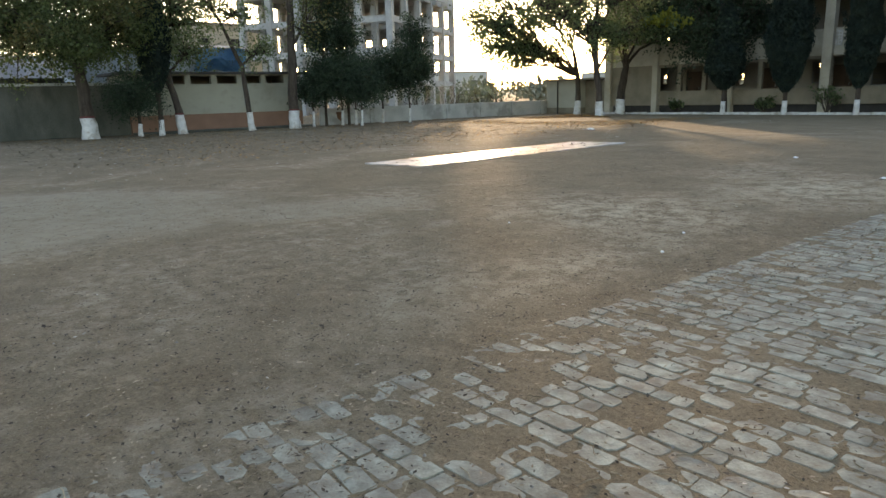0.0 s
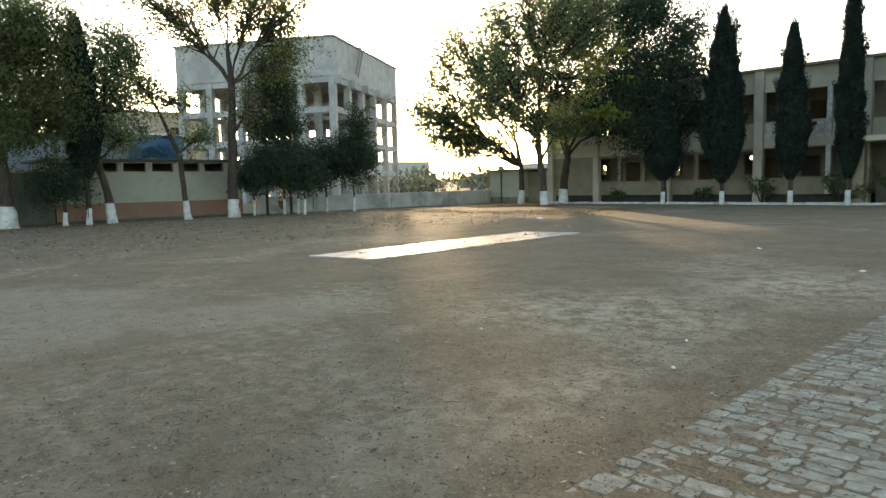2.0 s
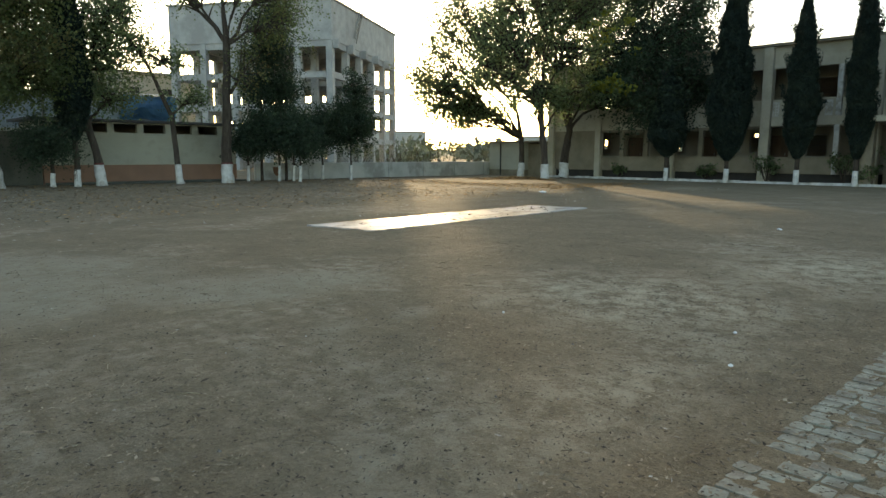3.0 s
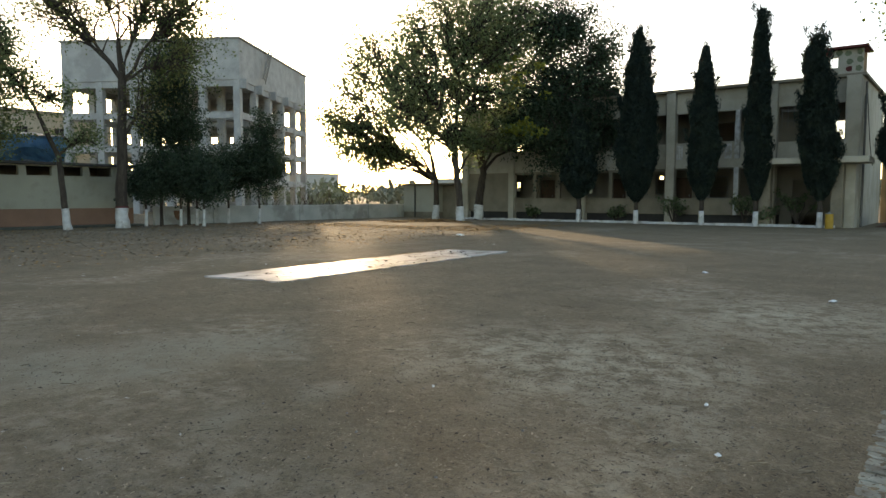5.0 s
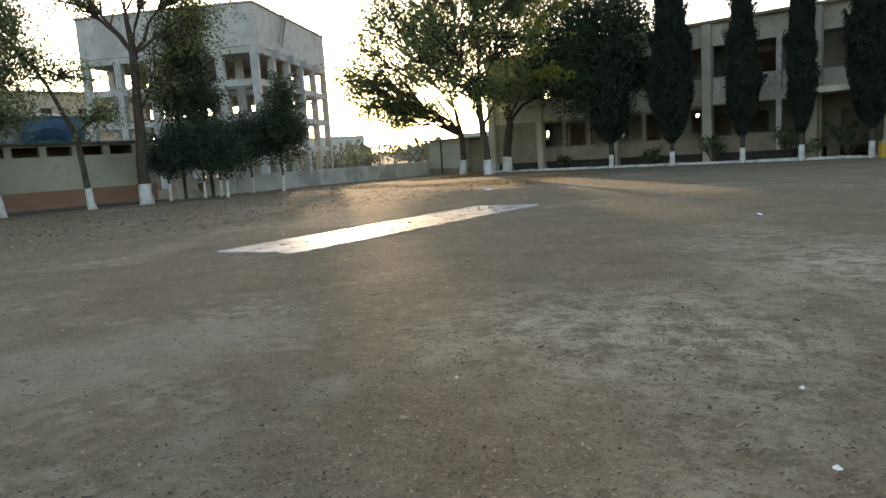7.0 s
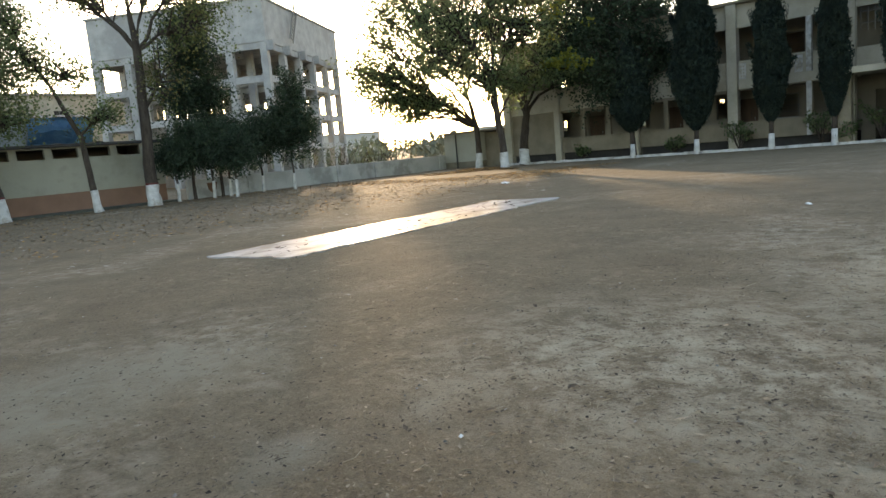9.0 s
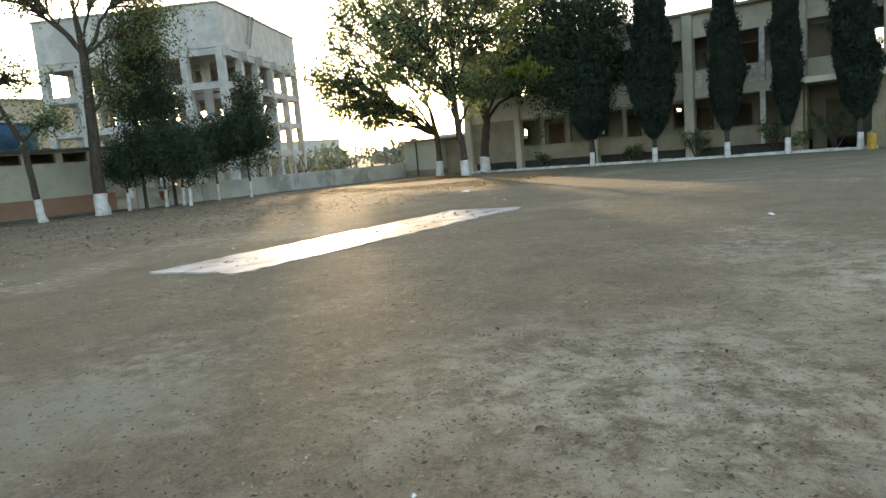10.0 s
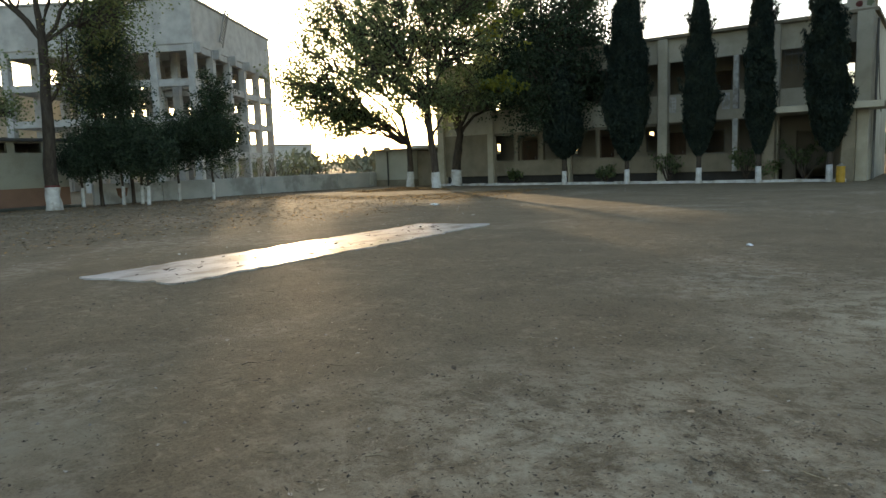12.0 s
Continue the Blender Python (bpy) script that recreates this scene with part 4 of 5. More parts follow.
lobe_tree((8.85, 47.7), "leaning tree with low leafy boughs", [(0, 0, 0), (0.05, 0, 1.2), (0.0, 0, 2.6), (-0.3, 0, 4.2)], [0.26, 0.23, 0.2, 0.14],
          [(2, (-5.3, -1.2, 6.3), (1.9, 1.6, 1.7), 80), (2, (-3.6, -1.0, 4.3), (1.9, 1.5, 1.0), 55), (3, (-3.2, -0.6, 9.4), (2.1, 1.7, 2.0), 85), (3, (-0.3, 0, 7.2), (1.9, 1.5, 1.8), 60), (3, (-4.6, -0.8, 11.0), (1.2, 1.0, 1.2), 34), (2, (-6.6, -1.4, 5.4), (1.1, 1.0, 1.0), 34), (3, (-1.6, 0, 10.6), (1.7, 1.4, 1.6), 44), (2, (-6.0, -1.2, 8.2), (1.0, 1.0, 1.1), 26), (2, (-4.6, -1.0, 5.0), (1.2, 1.0, 1.0), 34), (2, (-7.2, -1.4, 6.5), (0.9, 0.9, 1.0), 26), (3, (-5.4, -1.0, 9.7), (1.1, 1.0, 1.0), 28), (3, (-2.6, -0.6, 6.6), (1.4, 1.2, 1.1), 36), (2, (-1.8, -0.5, 4.2), (1.0, 0.9, 0.6), 18), (2, (-4.4, -1.2, 3.6), (1.1, 0.9, 0.6), 26), (2, (-5.9, -1.3, 4.4), (1.0, 0.9, 0.7), 24)], 33, leaf=0.23, per=10, sigma=0.31, swell=1.5, thick=0.72, ring=False, group="large trees by the school")
lobe_tree((16.35, 41.2), "tall dark evergreen tree before the school", [(0, 0, 0), (-0.02, 0, 1.5), (-0.3, 0.1, 3.4), (-1.1, 0.3, 7.5), (-1.2, 0.4, 11)], [0.15, 0.13, 0.12, 0.1, 0.06],
          [(2, (-1.0, 0.1, 4.7), (2.0, 1.6, 1.7), 130), (2, (-3.2, 0.1, 6.2), (1.5, 1.3, 1.4), 60), (3, (-1.5, 0.4, 7.6), (2.1, 1.7, 2.0), 130), (3, (0.7, 0.4, 8.0), (1.6, 1.4, 2.2), 90), (4, (-1.4, 0.4, 11.4), (1.7, 1.5, 1.9), 90), (4, (-0.1, 0.4, 11.0), (1.0, 1.0, 1.5), 40), (3, (1.6, 0.4, 10.2), (1.0, 0.9, 1.5), 44), (3, (2.0, 0.7, 7.6), (0.9, 0.8, 1.6), 40), (2, (1.3, 0.0, 5.6), (0.8, 0.8, 1.6), 40)], 34, leaf=0.24, mat=M_LEAFD, per=15, sigma=0.3, thick=0.85, band=0, ring=False, group="large trees by the school")

# ---- cypresses along the kerb ----
TALL = "tall dark cypress with whitewashed foot"
cypress((15.88, 40.34), 6.0, 0.85, 41, "short bushy cypress with whitewashed foot", stem=1.6)
cypress((18.12, 37.65), 10.4, 0.92, 42, "tall broad cypress with ragged side sprays", stem=1.4, lobes=26)
cypress((20.4, 34.91), 9.0, 0.62, 43, TALL, stem=1.5, lobes=8)
cypress((22.09, 32.87), 10.4, 0.48, 44, "very slender cypress with a thin tip", stem=1.5, lobes=8)
cypress((23.91, 30.69), 8.6, 0.68, 45, "forked cypress with loose side sprays and whitewashed foot", stem=1.5, lobes=26, lean=-0.55, fork=(-0.95, 8.3))
cypress((26.9, 28.4), 10.2, 1.3, 46, "broad old cypress beside stone steps", stem=1.8, lobes=20)
cypress((28.0, 27.9), 12.0, 1.5, 47, "broad old cypress beside stone steps", stem=0.9, lobes=20)
lobe_tree((21.2, 19.7), "broad-leaved tree with fresh yellow-green leaves", [(0, 0, 0), (0, 0, 1.5), (-0.2, 0.1, 4.0), (-0.5, 0.3, 6.5)], [0.3, 0.25, 0.2, 0.12],
          [(3, (-1.7, 1.5, 7.6), (1.0, 1.0, 1.0), 50), (3, (-0.4, 0.4, 9.2), (1.5, 1.4, 1.4), 60), (3, (-1.4, 1.3, 9.4), (1.0, 1.0, 1.2), 40), (2, (0.6, -0.4, 7.0), (1.4, 1.3, 1.1), 40)], 48, leaf=0.2, mat=M_LEAFY, per=16, swell=1.2, group="large trees by the school")

# ---- beyond the boundary ----
def house(name, u, v, w, d, h, mat, label, windows=3, roof=M_CONC, storeys=1):
    h0 = thing(name, SITE @ Matrix.Translation((u, v, 0)), label, "house")
    hs = [(-w / 2 + (i + 0.5) * w / windows - 0.5, -w / 2 + (i + 0.5) * w / windows + 0.5, 1.0 + 3 * s, 2.2 + 3 * s) for i in range(windows) for s in range(storeys)]
    bm = pierced(-w / 2, w / 2, 0, h, 0, 0.25, hs)
    for q in bm.verts:
        q.co = Vector((-q.co.y, q.co.x, q.co.z))
    bmesh.ops.recalc_face_normals(bm, faces=bm.faces)
    part("front_wall", bm, mat, h0)
    part("rear_wall", boxes((-d, -d + 0.25, -w / 2, w / 2, 0, h)), mat, h0)
    for y in (-w / 2, w / 2 - 0.25):
        part("side_wall", boxes((-d + 0.26, -0.26, y, y + 0.25, 0, h)), mat, h0)
    part("roof", boxes((-d - 0.3, 0.3, -w / 2 - 0.3, w / 2 + 0.3, h + 0.003, h + 0.18), bevel=0.02), roof, h0)
    for a, b, z0, z1 in hs:
        wi = part("window", boxes((-0.14, -0.1, a, b, z0, z1)), M_DARK, h0, "dark window")
        part("window_frame", boxes((-0.09, -0.05, (a + b) / 2 - 0.03, (a + b) / 2 + 0.03, z0, z1)), M_IRON, wi)
    return h0


house("house", -74, 30, 13.5, 8, 9.6, M_CREAM, "weathered cream three-storey house behind the water tank", 4, M_CONC, 3)
house("house", -43, 11.0, 3.4, 5, 4.55, M_PALEBLUE, "pale blue washed house behind the wall", 2, M_TIN)
slope = thing("sheet_roof_shed", SITE @ Matrix.Translation((-41.5, 5.7, 0)), "low shed with a pale sloping sheet roof", "shed")
part("wall", boxes((-3.0, -0.3, -3.2, 3.0, 0, 2.75)), M_OLDWALL, slope)
part("rear_wall", boxes((-3.3, -3.01, -3.2, 3.0, 0, 4.15)), M_OLDWALL, slope)
bm = bmesh.new()
grid = [[bm.verts.new((-3.4 + 3.5 * i / 6, -3.4 + 6.7 * j / 30, 4.3 - 1.35 * i / 6 + 0.025 * (j % 2))) for j in range(31)] for i in range(7)]
for i in range(6):
    for j in range(30):
        bm.faces.new((grid[i][j], grid[i][j + 1], grid[i + 1][j + 1], grid[i + 1][j]))
bmesh.ops.solidify(bm, geom=bm.faces[:], thickness=0.02)
part("roof_sheet", bm, M_TIN, slope, "weathered corrugated sheets")
house("house", -48, -5.5, 9.0, 6, 3.9, M_GREYWALL, "grey house with sheet roof behind the wall", 2, M_TIN)
lean = thing("tin_shelter", SITE @ Matrix.Translation((-41.4, 14.9, 0)), "sheet-metal shelter partly under a blue tarpaulin", "shelter")
for y in (-3.6, 3.2):
    part("post", boxes((-0.06, 0.06, y - 0.06, y + 0.06, 0, 4.4)), M_IRON, lean)
part("side_sheet", boxes((-0.12, -0.08, -3.7, 3.3, 2.6, 4.5)), M_PALEBLUE, lean)
bm = bmesh.new()
rows = 14
grid = [[bm.verts.new((-2.4 + 2.9 * i / 8, -0.3 + 3.9 * j / rows, 5.0 - 0.35 * i / 8 + 0.03 * (j % 2))) for j in range(rows + 1)] for i in range(9)]
for i in range(8):
    for j in range(rows):
        bm.faces.new((grid[i][j], grid[i][j + 1], grid[i + 1][j + 1], grid[i + 1][j]))
bmesh.ops.solidify(bm, geom=bm.faces[:], thickness=0.02)
part("roof_sheet", bm, M_TIN, lean, "corrugated sheet roof")
bm = bmesh.new()
rng = random.Random(8)
grid = [[bm.verts.new((0.25 + 0.28 * math.sin(i * 0.5) + rng.uniform(-0.05, 0.05), 0.1 + 3.1 * j / 12, 4.66 - 1.45 * i / 8 * (0.94 + 0.06 * math.sin(j * 0.9)) + rng.uniform(-0.03, 0.03))) for j in range(13)] for i in range(9)]
for i in range(8):
    for j in range(12):
        bm.faces.new((grid[i][j], grid[i + 1][j], grid[i + 1][j + 1], grid[i][j + 1]))
bmesh.ops.solidify(bm, geom=bm.faces[:], thickness=0.01)
part("tarpaulin", bm, M_TARP, lean, "sagging blue tarpaulin")

rng = random.Random(77)
for k, (u, v) in enumerate(((-37.9, 31.5), (-38.2, 33.2), (-38.0, 35.0), (-37.8, 36.6), (-38.6, 29.4))):
    vs, fs, ends = [], [], []
    for i in range(15):
        a, tilt = rng.uniform(0, 6.28), rng.uniform(0.25, 0.9)
        h = rng.uniform(1.2, 2.3)
        tip = (math.cos(a) * tilt * h, math.sin(a) * tilt * h, h)
        tube(vs, fs, curve_pts(rng, (0, 0, 0), tip, 5, 0.05, 0.06), [0.035, 0.028, 0.02, 0.015, 0.01, 0.005], 5)
        ends += [tip] * 2
    sh = thing("shrub", Matrix.Translation(site(u, v)), "straggly half-bare shrub behind the low wall", "shrub", "shrubs behind the low wall")
    part("stem", mesh_from("stem", vs, fs, M_BARK), M_BARK, sh)
    part("foliage", leaf_cloud(rng, ends, (0.3, 0.3, 0.22), 10 + 14 * (k == 4), 0.07, "foliage", M_LEAFA), M_LEAFA, sh)
# shrubs by the school front
for k, (u, v, h) in enumerate(((-15.6, 39.0, 1.5), (-11.9, 38.9, 1.7), (-9.4, 38.8, 2.0), (-19.0, 39.1, 1.0), (-24.6, 39.2, 0.9), (-10.9, 38.6, 1.0))):
    vs, fs, ends = [], [], []
    for i in range(11):
        a = rng.uniform(0, 6.28)
        tip = (math.cos(a) * 0.65 * h * rng.uniform(0.3, 1), math.sin(a) * 0.5 * h * rng.uniform(0.3, 1), h * rng.uniform(0.5, 1))
        pts = curve_pts(rng, (0, 0, 0), tip, 5, 0.12, 0.03)
        tube(vs, fs, pts, [0.03, 0.025, 0.02, 0.014, 0.01, 0.005], 5)
        ends += [tuple(p) for p in pts[3:]]
    sh = thing("shrub", Matrix.Translation(site(u, v)), "spindly green shrub before the veranda", "shrub", "shrubs before the school")
    part("stem", mesh_from("stem", vs, fs, M_BARK), M_BARK, sh)
    part("foliage", leaf_cloud(rng, ends, (0.14, 0.14, 0.1), 14, 0.13, "foliage", M_LEAF, droop=0.4), M_LEAF, sh)

# far ground cover: houses and tree belts towards the horizon
for k in range(9):
    a = radians(rng.uniform(-14, 13))
    dist = rng.uniform(150, 260)
    x, y, w, h = math.sin(a) * dist, math.cos(a) * dist, rng.uniform(7, 14), rng.uniform(3.4, 6.5)
    fh = thing("distant_house", pose(x, y, 0, 0, 0, rng.uniform(-40, 40)), "pale flat-roofed house far across the fields", "house", "distant houses")
    part("wall", pierced(-w / 2, w / 2, 0, h, 0, 0.3, [(-w / 4 - 0.6, -w / 4 + 0.6, 1.0, 2.4), (w / 4 - 0.6, w / 4 + 0.6, 1.0, 2.4)]), M_FAR, fh)
    part("body", boxes((-w / 2, w / 2, 0.32, 7, 0, h)), M_FAR, fh)
    part("roof", boxes((-w / 2 - 0.3, w / 2 + 0.3, -0.3, 7.3, h + 0.01, h + 0.3)), M_CONC, fh)
belt = []
for k in range(520):
    a = radians(rng.uniform(-75, 75))
    dist = rng.choice((120, 180, 260, 380)) * rng.uniform(0.85, 1.2)
    hgt = rng.uniform(0.4, 1.0) * (2.6 + dist * 0.012)
    for q in range(4):
        belt.append((math.sin(a) * dist + rng.gauss(0, 1.5), math.cos(a) * dist + rng.gauss(0, 1.5), hgt * rng.uniform(0.2, 1)))
wood = part("tree_belt", leaf_cloud(rng, belt, (1.5, 1.5, 0.8), 16, 1.1, "tree_belt", M_FARWOOD), M_FARWOOD)
tagged(wood, "belts of trees and scrub across the fields, haze in their colour", "trees", kind="stuff")
hv, hf = [], []
for i in range(121):
    a = radians(-90 + 1.5 * i)
    h = 16 + 14 * (noise.noise((i * 0.09, 2.2, 0)) + 0.5 * noise.noise((i * 0.3, 7.7, 0)))
    hv += [(math.sin(a) * 1300, math.cos(a) * 1300, -2), (math.sin(a) * 1450, math.cos(a) * 1450, max(h, 4))]
for i in range(120):
    hf.append((2 * i, 2 * i + 2, 2 * i + 3, 2 * i + 1))
hills = part("backdrop_hills", mesh_from("backdrop_hills", hv, hf, M_FARWOOD, True), M_FARWOOD)
tagged(hills, "low wooded hills on the horizon", "hills", kind="structure")

# ---- beside the school ----
end_wall = part("yard_wall", boxes((-6.96, 14, 49.3, 49.55, 0, 3.5), bevel=0.02), M_OCHRE, m=SITE)
tagged(end_wall, "ochre plastered yard wall beside the school", "wall", kind="structure")
bm = bmesh.new()
rngm = random.Random(3)
grid = [[bm.verts.new((-6.4 + 4.9 * i / 14, 40.8 + 3.6 * j / 10, max(-0.02, 1.15 * math.sin(math.pi * i / 14) * math.sin(math.pi * min(1, j / 10 + 0.05)) ** 0.7 * rngm.uniform(0.8, 1.15) - 0.03))) for j in range(11)] for i in range(15)]
for i in range(14):
    for j in range(10):
        bm.faces.new((grid[i][j], grid[i + 1][j], grid[i + 1][j + 1], grid[i][j + 1]))
tagged(part("soil_mound", bm, M_RUBBLE, m=SITE), "heap of reddish soil and brick rubble", "soil mound")
steps_thing = thing("stone_steps", SITE @ Matrix.Translation((-3.2, 38.6, 0)), "whitewashed stone steps by the cypresses", "steps")
for i in range(4):
    part("step", boxes((-0.9 + 0.25 * i, 2.2, 0.3 * i, 0.3 * i + 0.5, 0, 0.2 + 0.2 * i), bevel=0.02), M_WHITE, steps_thing)
post = thing("white_post", SITE @ Matrix.Translation((-4.75, 38.3, 0)), "short whitewashed concrete post", "post")
part("shaft", boxes((-0.09, 0.09, -0.09, 0.09, 0, 0.95), bevel=0.015), M_WHITE, post)
part("cap", boxes((-0.1, 0.1, -0.1, 0.1, 0.953, 1.0), bevel=0.015), M_WHITE, post)
can = thing("yellow_drum", SITE @ Matrix.Translation((-7.85, 37.6, 0)), "small yellow drum with a grey lid", "drum")
part("body", lathe([(0.17, 0), (0.18, 0.03), (0.17, 0.28), (0.18, 0.31), (0.17, 0.55), (0.175, 0.68)], 16), M_CAN, can)
part("lid", lathe([(0.185, 0.683), (0.185, 0.72), (0.05, 0.75), (0.05, 0.8)], 16), M_IRON, can, "grey lid with a knob")
pot = thing("dark_planter", Matrix.Translation((-6.55, 41.4, 0)), "dark rusty planter beside the small trees", "planter")
part("bowl", lathe([(0.22, 0), (0.2, 0.12), (0.34, 0.4), (0.4, 0.75), (0.36, 0.75), (0.3, 0.45), (0.05, 0.4)], 12), M_RUBBLE, pot)
part("soil", lathe([(0.3, 0.46), (0.3, 0.66)], 12), M_DARK, pot)

# ---- litter on the ground ----
def flat_leaves(name, pts, size, mat, label, seed, slim=(0.06, 0.3)):
    g = np.random.default_rng(seed)
    n = len(pts)
    c = np.array(pts)
    a = g.uniform(0, 6.283, n)
    d = np.stack([np.cos(a), np.sin(a), g.normal(0, 0.1, n)], 1)
    s = np.stack([-np.sin(a), np.cos(a), g.normal(0, 0.16, n)], 1)
    ln = (size * g.uniform(0.45, 1.4, n))[:, None]
    wd = ln * g.uniform(*slim, n)[:, None]
    c[:, 2] += 0.008 + np.abs(d[:, 2]) * ln[:, 0] * 0.5 + np.abs(s[:, 2]) * wd[:, 0] * 0.5
    up = np.array([0, 0, 1.0])
    v = np.stack([c - d * ln * 0.5, c + s * wd - d * ln * 0.1 + up * wd * 0.3, c + d * ln * 0.5 + up * ln * 0.1, c - s * wd + up * wd * 0.3], 1).reshape(-1, 3)
    me = mesh_from(name, [tuple(q) for q in v], [tuple(q) for q in np.arange(4 * n).reshape(-1, 4)], mat)
    return tagged(part(name, me, mat), label, "litter", kind="stuff")


rng = random.Random(909)


def strewn(count, u0, u1, v0, v1, power=1.0):
    out = []
    for _ in range(count):
        u, v = u0 + (u1 - u0) * rng.random() ** power, rng.uniform(v0, v1)
        p = site(u, v, relief(u, v))
        out.append(tuple(p))
    return out


flat_leaves("fallen_leaves", strewn(30000, -14, -0.3, -1, 16) + strewn(22000, -6.5, -2.2, 0, 8), 0.024, M_LITTER, "crushed dry leaves strewn over the dirt", 1)
# fallen leaves, thickened towards the wall to stand in for the trees' shade
flat_leaves("leaf_drift", strewn(26000, -36, -18, 3, 34, 1.7) + strewn(3500, -29, -23, 28, 34), 0.1, M_LITTER, "brown fallen leaves, crowded to darken the shaded ground under the trees", 2)
flat_leaves("bleached_leaves", strewn(1100, -16, 0, -1, 24) + strewn(500, -34, -14, 5, 32), 0.034, M_PALELITTER, "pale bleached scraps of leaf and paper", 3)
flat_leaves("dry_leaves", strewn(1300, -18, -2.5, 0, 20) + strewn(500, -6, -2.6, 0.5, 9), 0.05, M_LITTER, "curled brown leaves scattered over the dirt", 9)
flat_leaves("dark_crumbs", strewn(19000, -13, -0.4, -0.5, 15), 0.027, M_CRUMB, "dark crumbs of leaf and soil on the dirt", 5)
flat_leaves("straw_bits", strewn(7000, -12, -0.6, -0.5, 14) + strewn(3500, -5.6, -2.9, 1.5, 6.5), 0.038, M_STRAW, "short bits of straw on the dirt", 6, (0.03, 0.07))
# real leaf drift, but its gold also paints the sunlit patch on the ground
flat_leaves("sunlit_gold_leaves", strewn(12000, -32, -19, 25, 33.5) + strewn(9000, -28.5, -22.5, 29, 32.8) + strewn(8000, -36, -17, 5, 30), 0.1, M_SUNLEAF, "golden brown leaf drift under the trees, low sunlight put into its gold", 7)
pitch_bits = [(x, y, z + 0.018) for x, y, z in strewn(130, -13.5, -12.0, 8.95, 16.5)]
flat_leaves("pitch_scraps", pitch_bits, 0.11, M_CRUMB, "dark leaf scraps and clods on the cement", 8)
flat_leaves("pale_leaves", strewn(2600, -36, -14, 2, 33), 0.085, M_PALELITTER, "pale dry leaves under the boundary trees", 4)
tv, tf = [], []
for p in strewn(1300, -9, -0.5, 0, 13) + strewn(700, -14, -2, 2, 20):
    a, ln = rng.uniform(0, 6.28), rng.uniform(0.03, 0.16) * rng.choice((0.35, 0.5, 1))
    d = Vector((math.cos(a), math.sin(a), rng.uniform(-0.04, 0.04))) * ln
    mid = Vector(p) + d * 0.5 + Vector((-d.y, d.x, 0)) * rng.uniform(-0.2, 0.2) + Vector((0, 0, 0.012))
    tube(tv, tf, [Vector(p) + Vector((0, 0, 0.008)), mid, Vector(p) + d + Vector((0, 0, 0.01))], [0.0027, 0.0024, 0.0014], 4)
tagged(part("twigs", mesh_from("twigs", tv, tf, M_TWIG), M_TWIG), "dry twigs and straws scattered on the dirt", "litter", kind="stuff")
sv, sf = [], []
for p in strewn(700, -12, -0.5, -1, 16) + strewn(300, -26, -8, 5, 32):
    r = rng.uniform(0.004, 0.015)
    q = len(sv)
    for k in range(5):
        a = 6.283 * k / 5
        sv.append((p[0] + r * math.cos(a) * rng.uniform(0.7, 1.3), p[1] + r * math.sin(a) * rng.uniform(0.7, 1.3), p[2] - 0.003))
    sv.append((p[0] + rng.uniform(-0.3, 0.3) * r, p[1], p[2] + r * rng.uniform(0.6, 1.1)))
    sf += [(q + k, q + (k + 1) % 5, q + 5) for k in range(5)]
tagged(part("pebbles", mesh_from("pebbles", sv, sf, M_STONE), M_STONE), "small stones and clods on the dirt", "pebbles", kind="stuff")
for k, (x, y, s) in enumerate(((10.36, 13.15, 0.09), (7.27, 14.52, 0.06), (6.85, 10.88, 0.06), (5.7, 27.8, 0.16), (2.42, 7.1, 0.016), (1.94, 6.26, 0.02), (0.67, 7.95, 0.012))):
    bm = bmesh.new()
    ring = [bm.verts.new((s * math.cos(6.283 * i / 9) * rng.uniform(0.6, 1.2), s * math.sin(6.283 * i / 9) * rng.uniform(0.6, 1.2), 0.01 + s * rng.uniform(0, 0.3))) for i in range(9)]
    top = bm.verts.new((0, 0, 0.02 + s * 0.45))
    low = bm.verts.new((0, 0, 0.0))
    for i in range(9):
        bm.faces.new((ring[i], ring[(i + 1) % 9], top))
        bm.faces.new((ring[(i + 1) % 9], ring[i], low))
    tagged(part("paper_scrap", bm, M_PAPER, m=Matrix.Translation((x, y, 0))), "crumpled white paper scrap on the dirt", "litter", group="paper scraps")

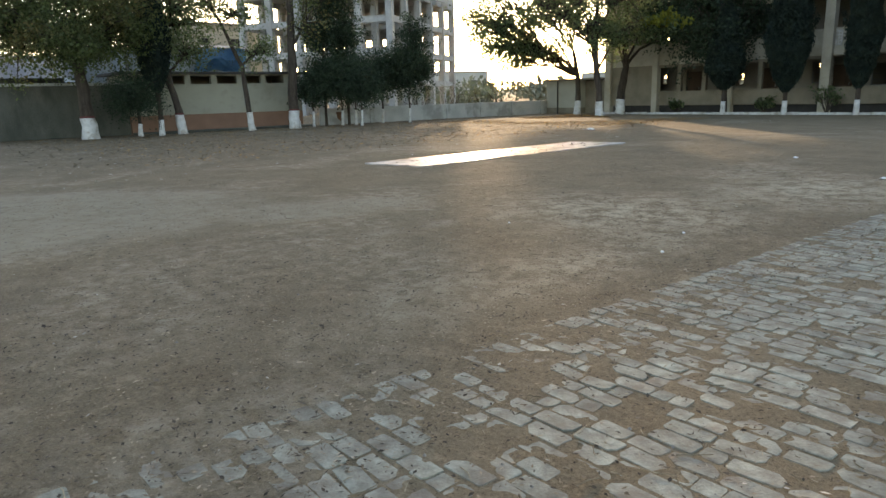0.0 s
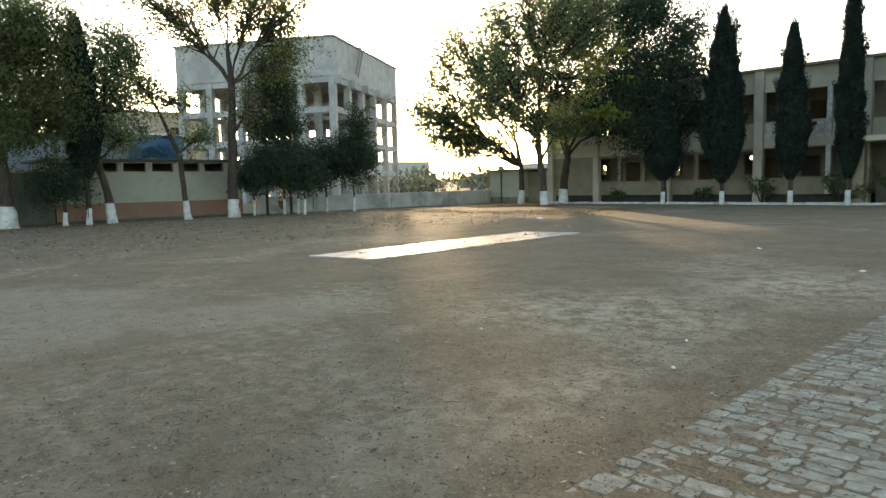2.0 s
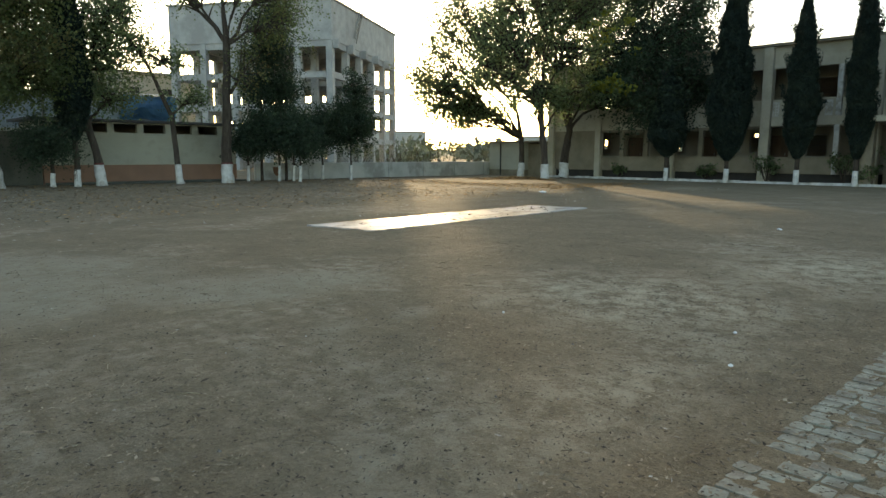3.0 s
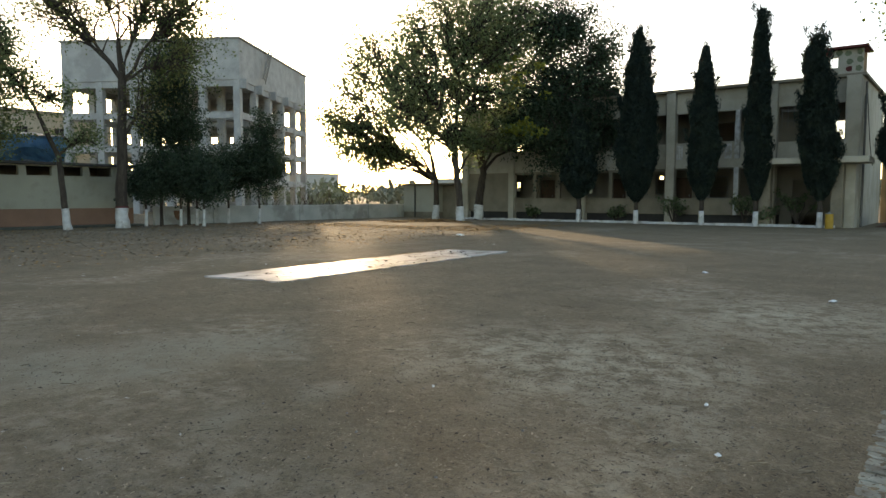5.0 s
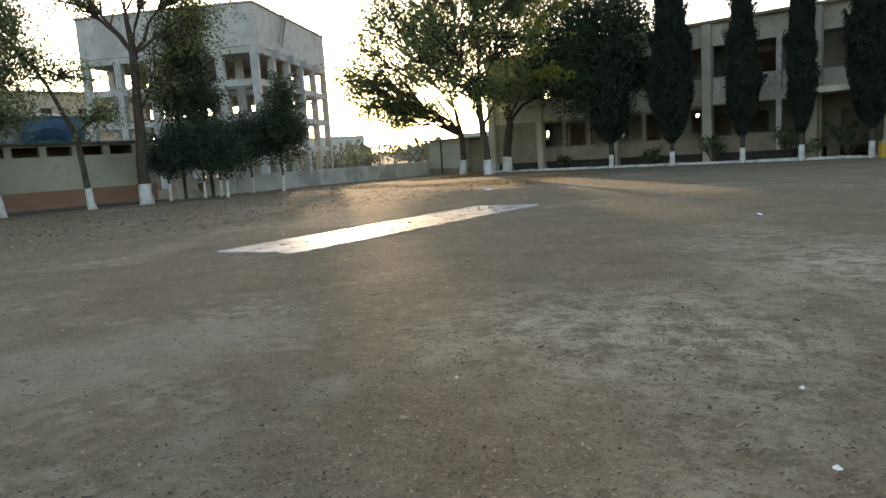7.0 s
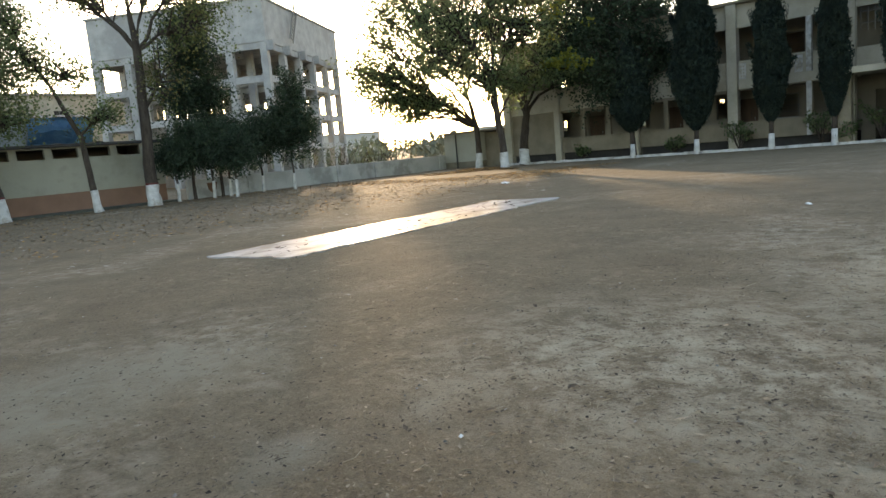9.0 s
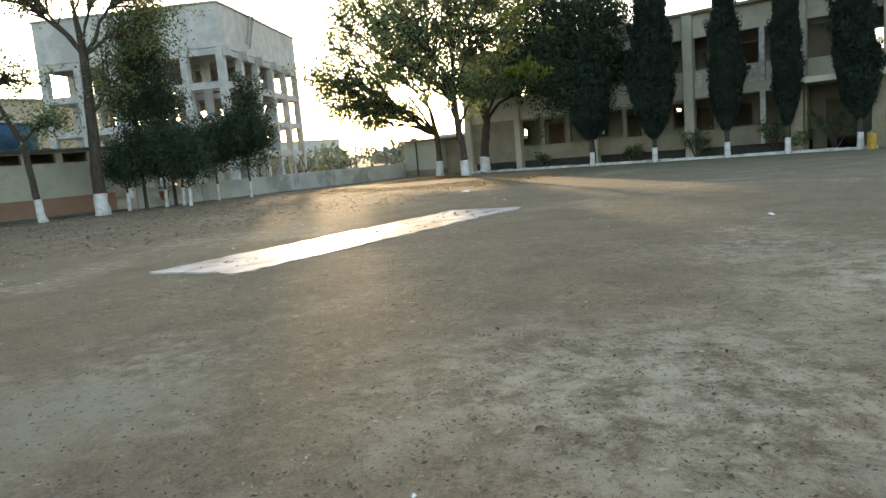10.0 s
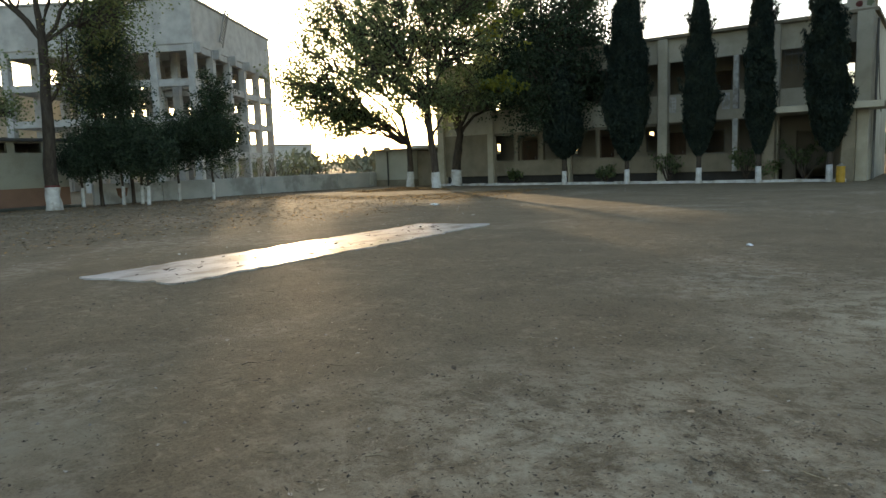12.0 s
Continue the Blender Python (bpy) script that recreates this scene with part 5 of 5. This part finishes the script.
# ---- brick paving ----
def brick_mesh(seed):
    rng = random.Random(seed)
    L, W = rng.choice((0.226, 0.229, 0.222)), 0.112
    rim = []
    for sx, sy in ((1, 1), (-1, 1), (-1, -1), (1, -1)):
        c = rng.choice((0.008, 0.014, 0.022, 0.045)) * rng.uniform(0.7, 1.2)
        a = (sx * (L / 2 - c), sy * (W / 2 - rng.uniform(0, 0.004)))
        b = (sx * (L / 2 - rng.uniform(0, 0.004)), sy * (W / 2 - c))
        rim += [a, b] if sx * sy < 0 else [b, a]
    bm = bmesh.new()
    low = [bm.verts.new((x, y, -0.05)) for x, y in rim]
    mid = [bm.verts.new((x, y, -0.0035)) for x, y in rim]
    top = [bm.verts.new((x * 0.97, y * 0.94, rng.uniform(-0.0015, 0.0015))) for x, y in rim]
    for a, b in ((low, mid), (mid, top)):
        for i in range(8):
            bm.faces.new((a[i], a[(i + 1) % 8], b[(i + 1) % 8], b[i]))
    bm.faces.new(top)
    bmesh.ops.recalc_face_normals(bm, faces=bm.faces)
    me = bpy.data.meshes.new("brick")
    bm.to_mesh(me)
    bm.free()
    me.materials.append(M_BRICK)
    return me


paving = thing("brick_paving", SITE @ Matrix.Translation((0, 0, 0)), "worn pale brick paving half covered by soil", "paving", kind="structure")
kinds = [brick_mesh(100 + k) for k in range(14)]
rng = random.Random(4)
loose = []
for j in range(-24, 112):
    edge, row = -2.94 + rng.uniform(-0.02, 0.02), rng.gauss(0, 0.005)
    while edge < 1.3:
        size = rng.choice((1, 1, 1, 1, 0.92, 0.78, 0.5, 0.42)) if edge > -2.85 else rng.choice((1, 0.5, 0.75))
        u = edge + size * 0.118
        edge += size * 0.236 + rng.uniform(-0.002, 0.006)
        v = j * 0.119 + row + 0.014 * noise.noise((u * 1.3, j * 0.2, 8.1))
        z = rng.gauss(0, 0.0022)
        m = Matrix.Translation((u, v, z)) @ Euler((rng.gauss(0, 0.014), rng.gauss(0, 0.014), rng.gauss(0, 0.05))).to_matrix().to_4x4() @ Matrix.Diagonal((size, rng.uniform(0.9, 1.04), 1, 1))
        missing = noise.noise((u * 1.1, v * 1.1, 5.5)) + (0.2 if v < 2.2 and u < -2.0 else 0)
        if missing > 0.56 or rng.random() < 0.015:
            continue
        near = -2.95 < u < -1.15 and 2.0 < v < 7.2
        loose.append((0 if near else 1, rng.random(), m))
loose.sort(key=lambda q: q[:2])
for k, (_, _, m) in enumerate(loose[:300]):
    part("brick", kinds[k % 14], M_BRICK, paving, m=m)
bv, bf = [], []
for k, (_, _, m) in enumerate(loose[300:]):
    me, q = kinds[k % 14], len(bv)
    bv += [tuple(m @ w.co) for w in me.vertices]
    bf += [tuple(q + i for i in p.vertices) for p in me.polygons]
rest = part("more_bricks", mesh_from("more_bricks", bv, bf, M_BRICK), M_BRICK, paving)
tagged(rest, kind="stuff")
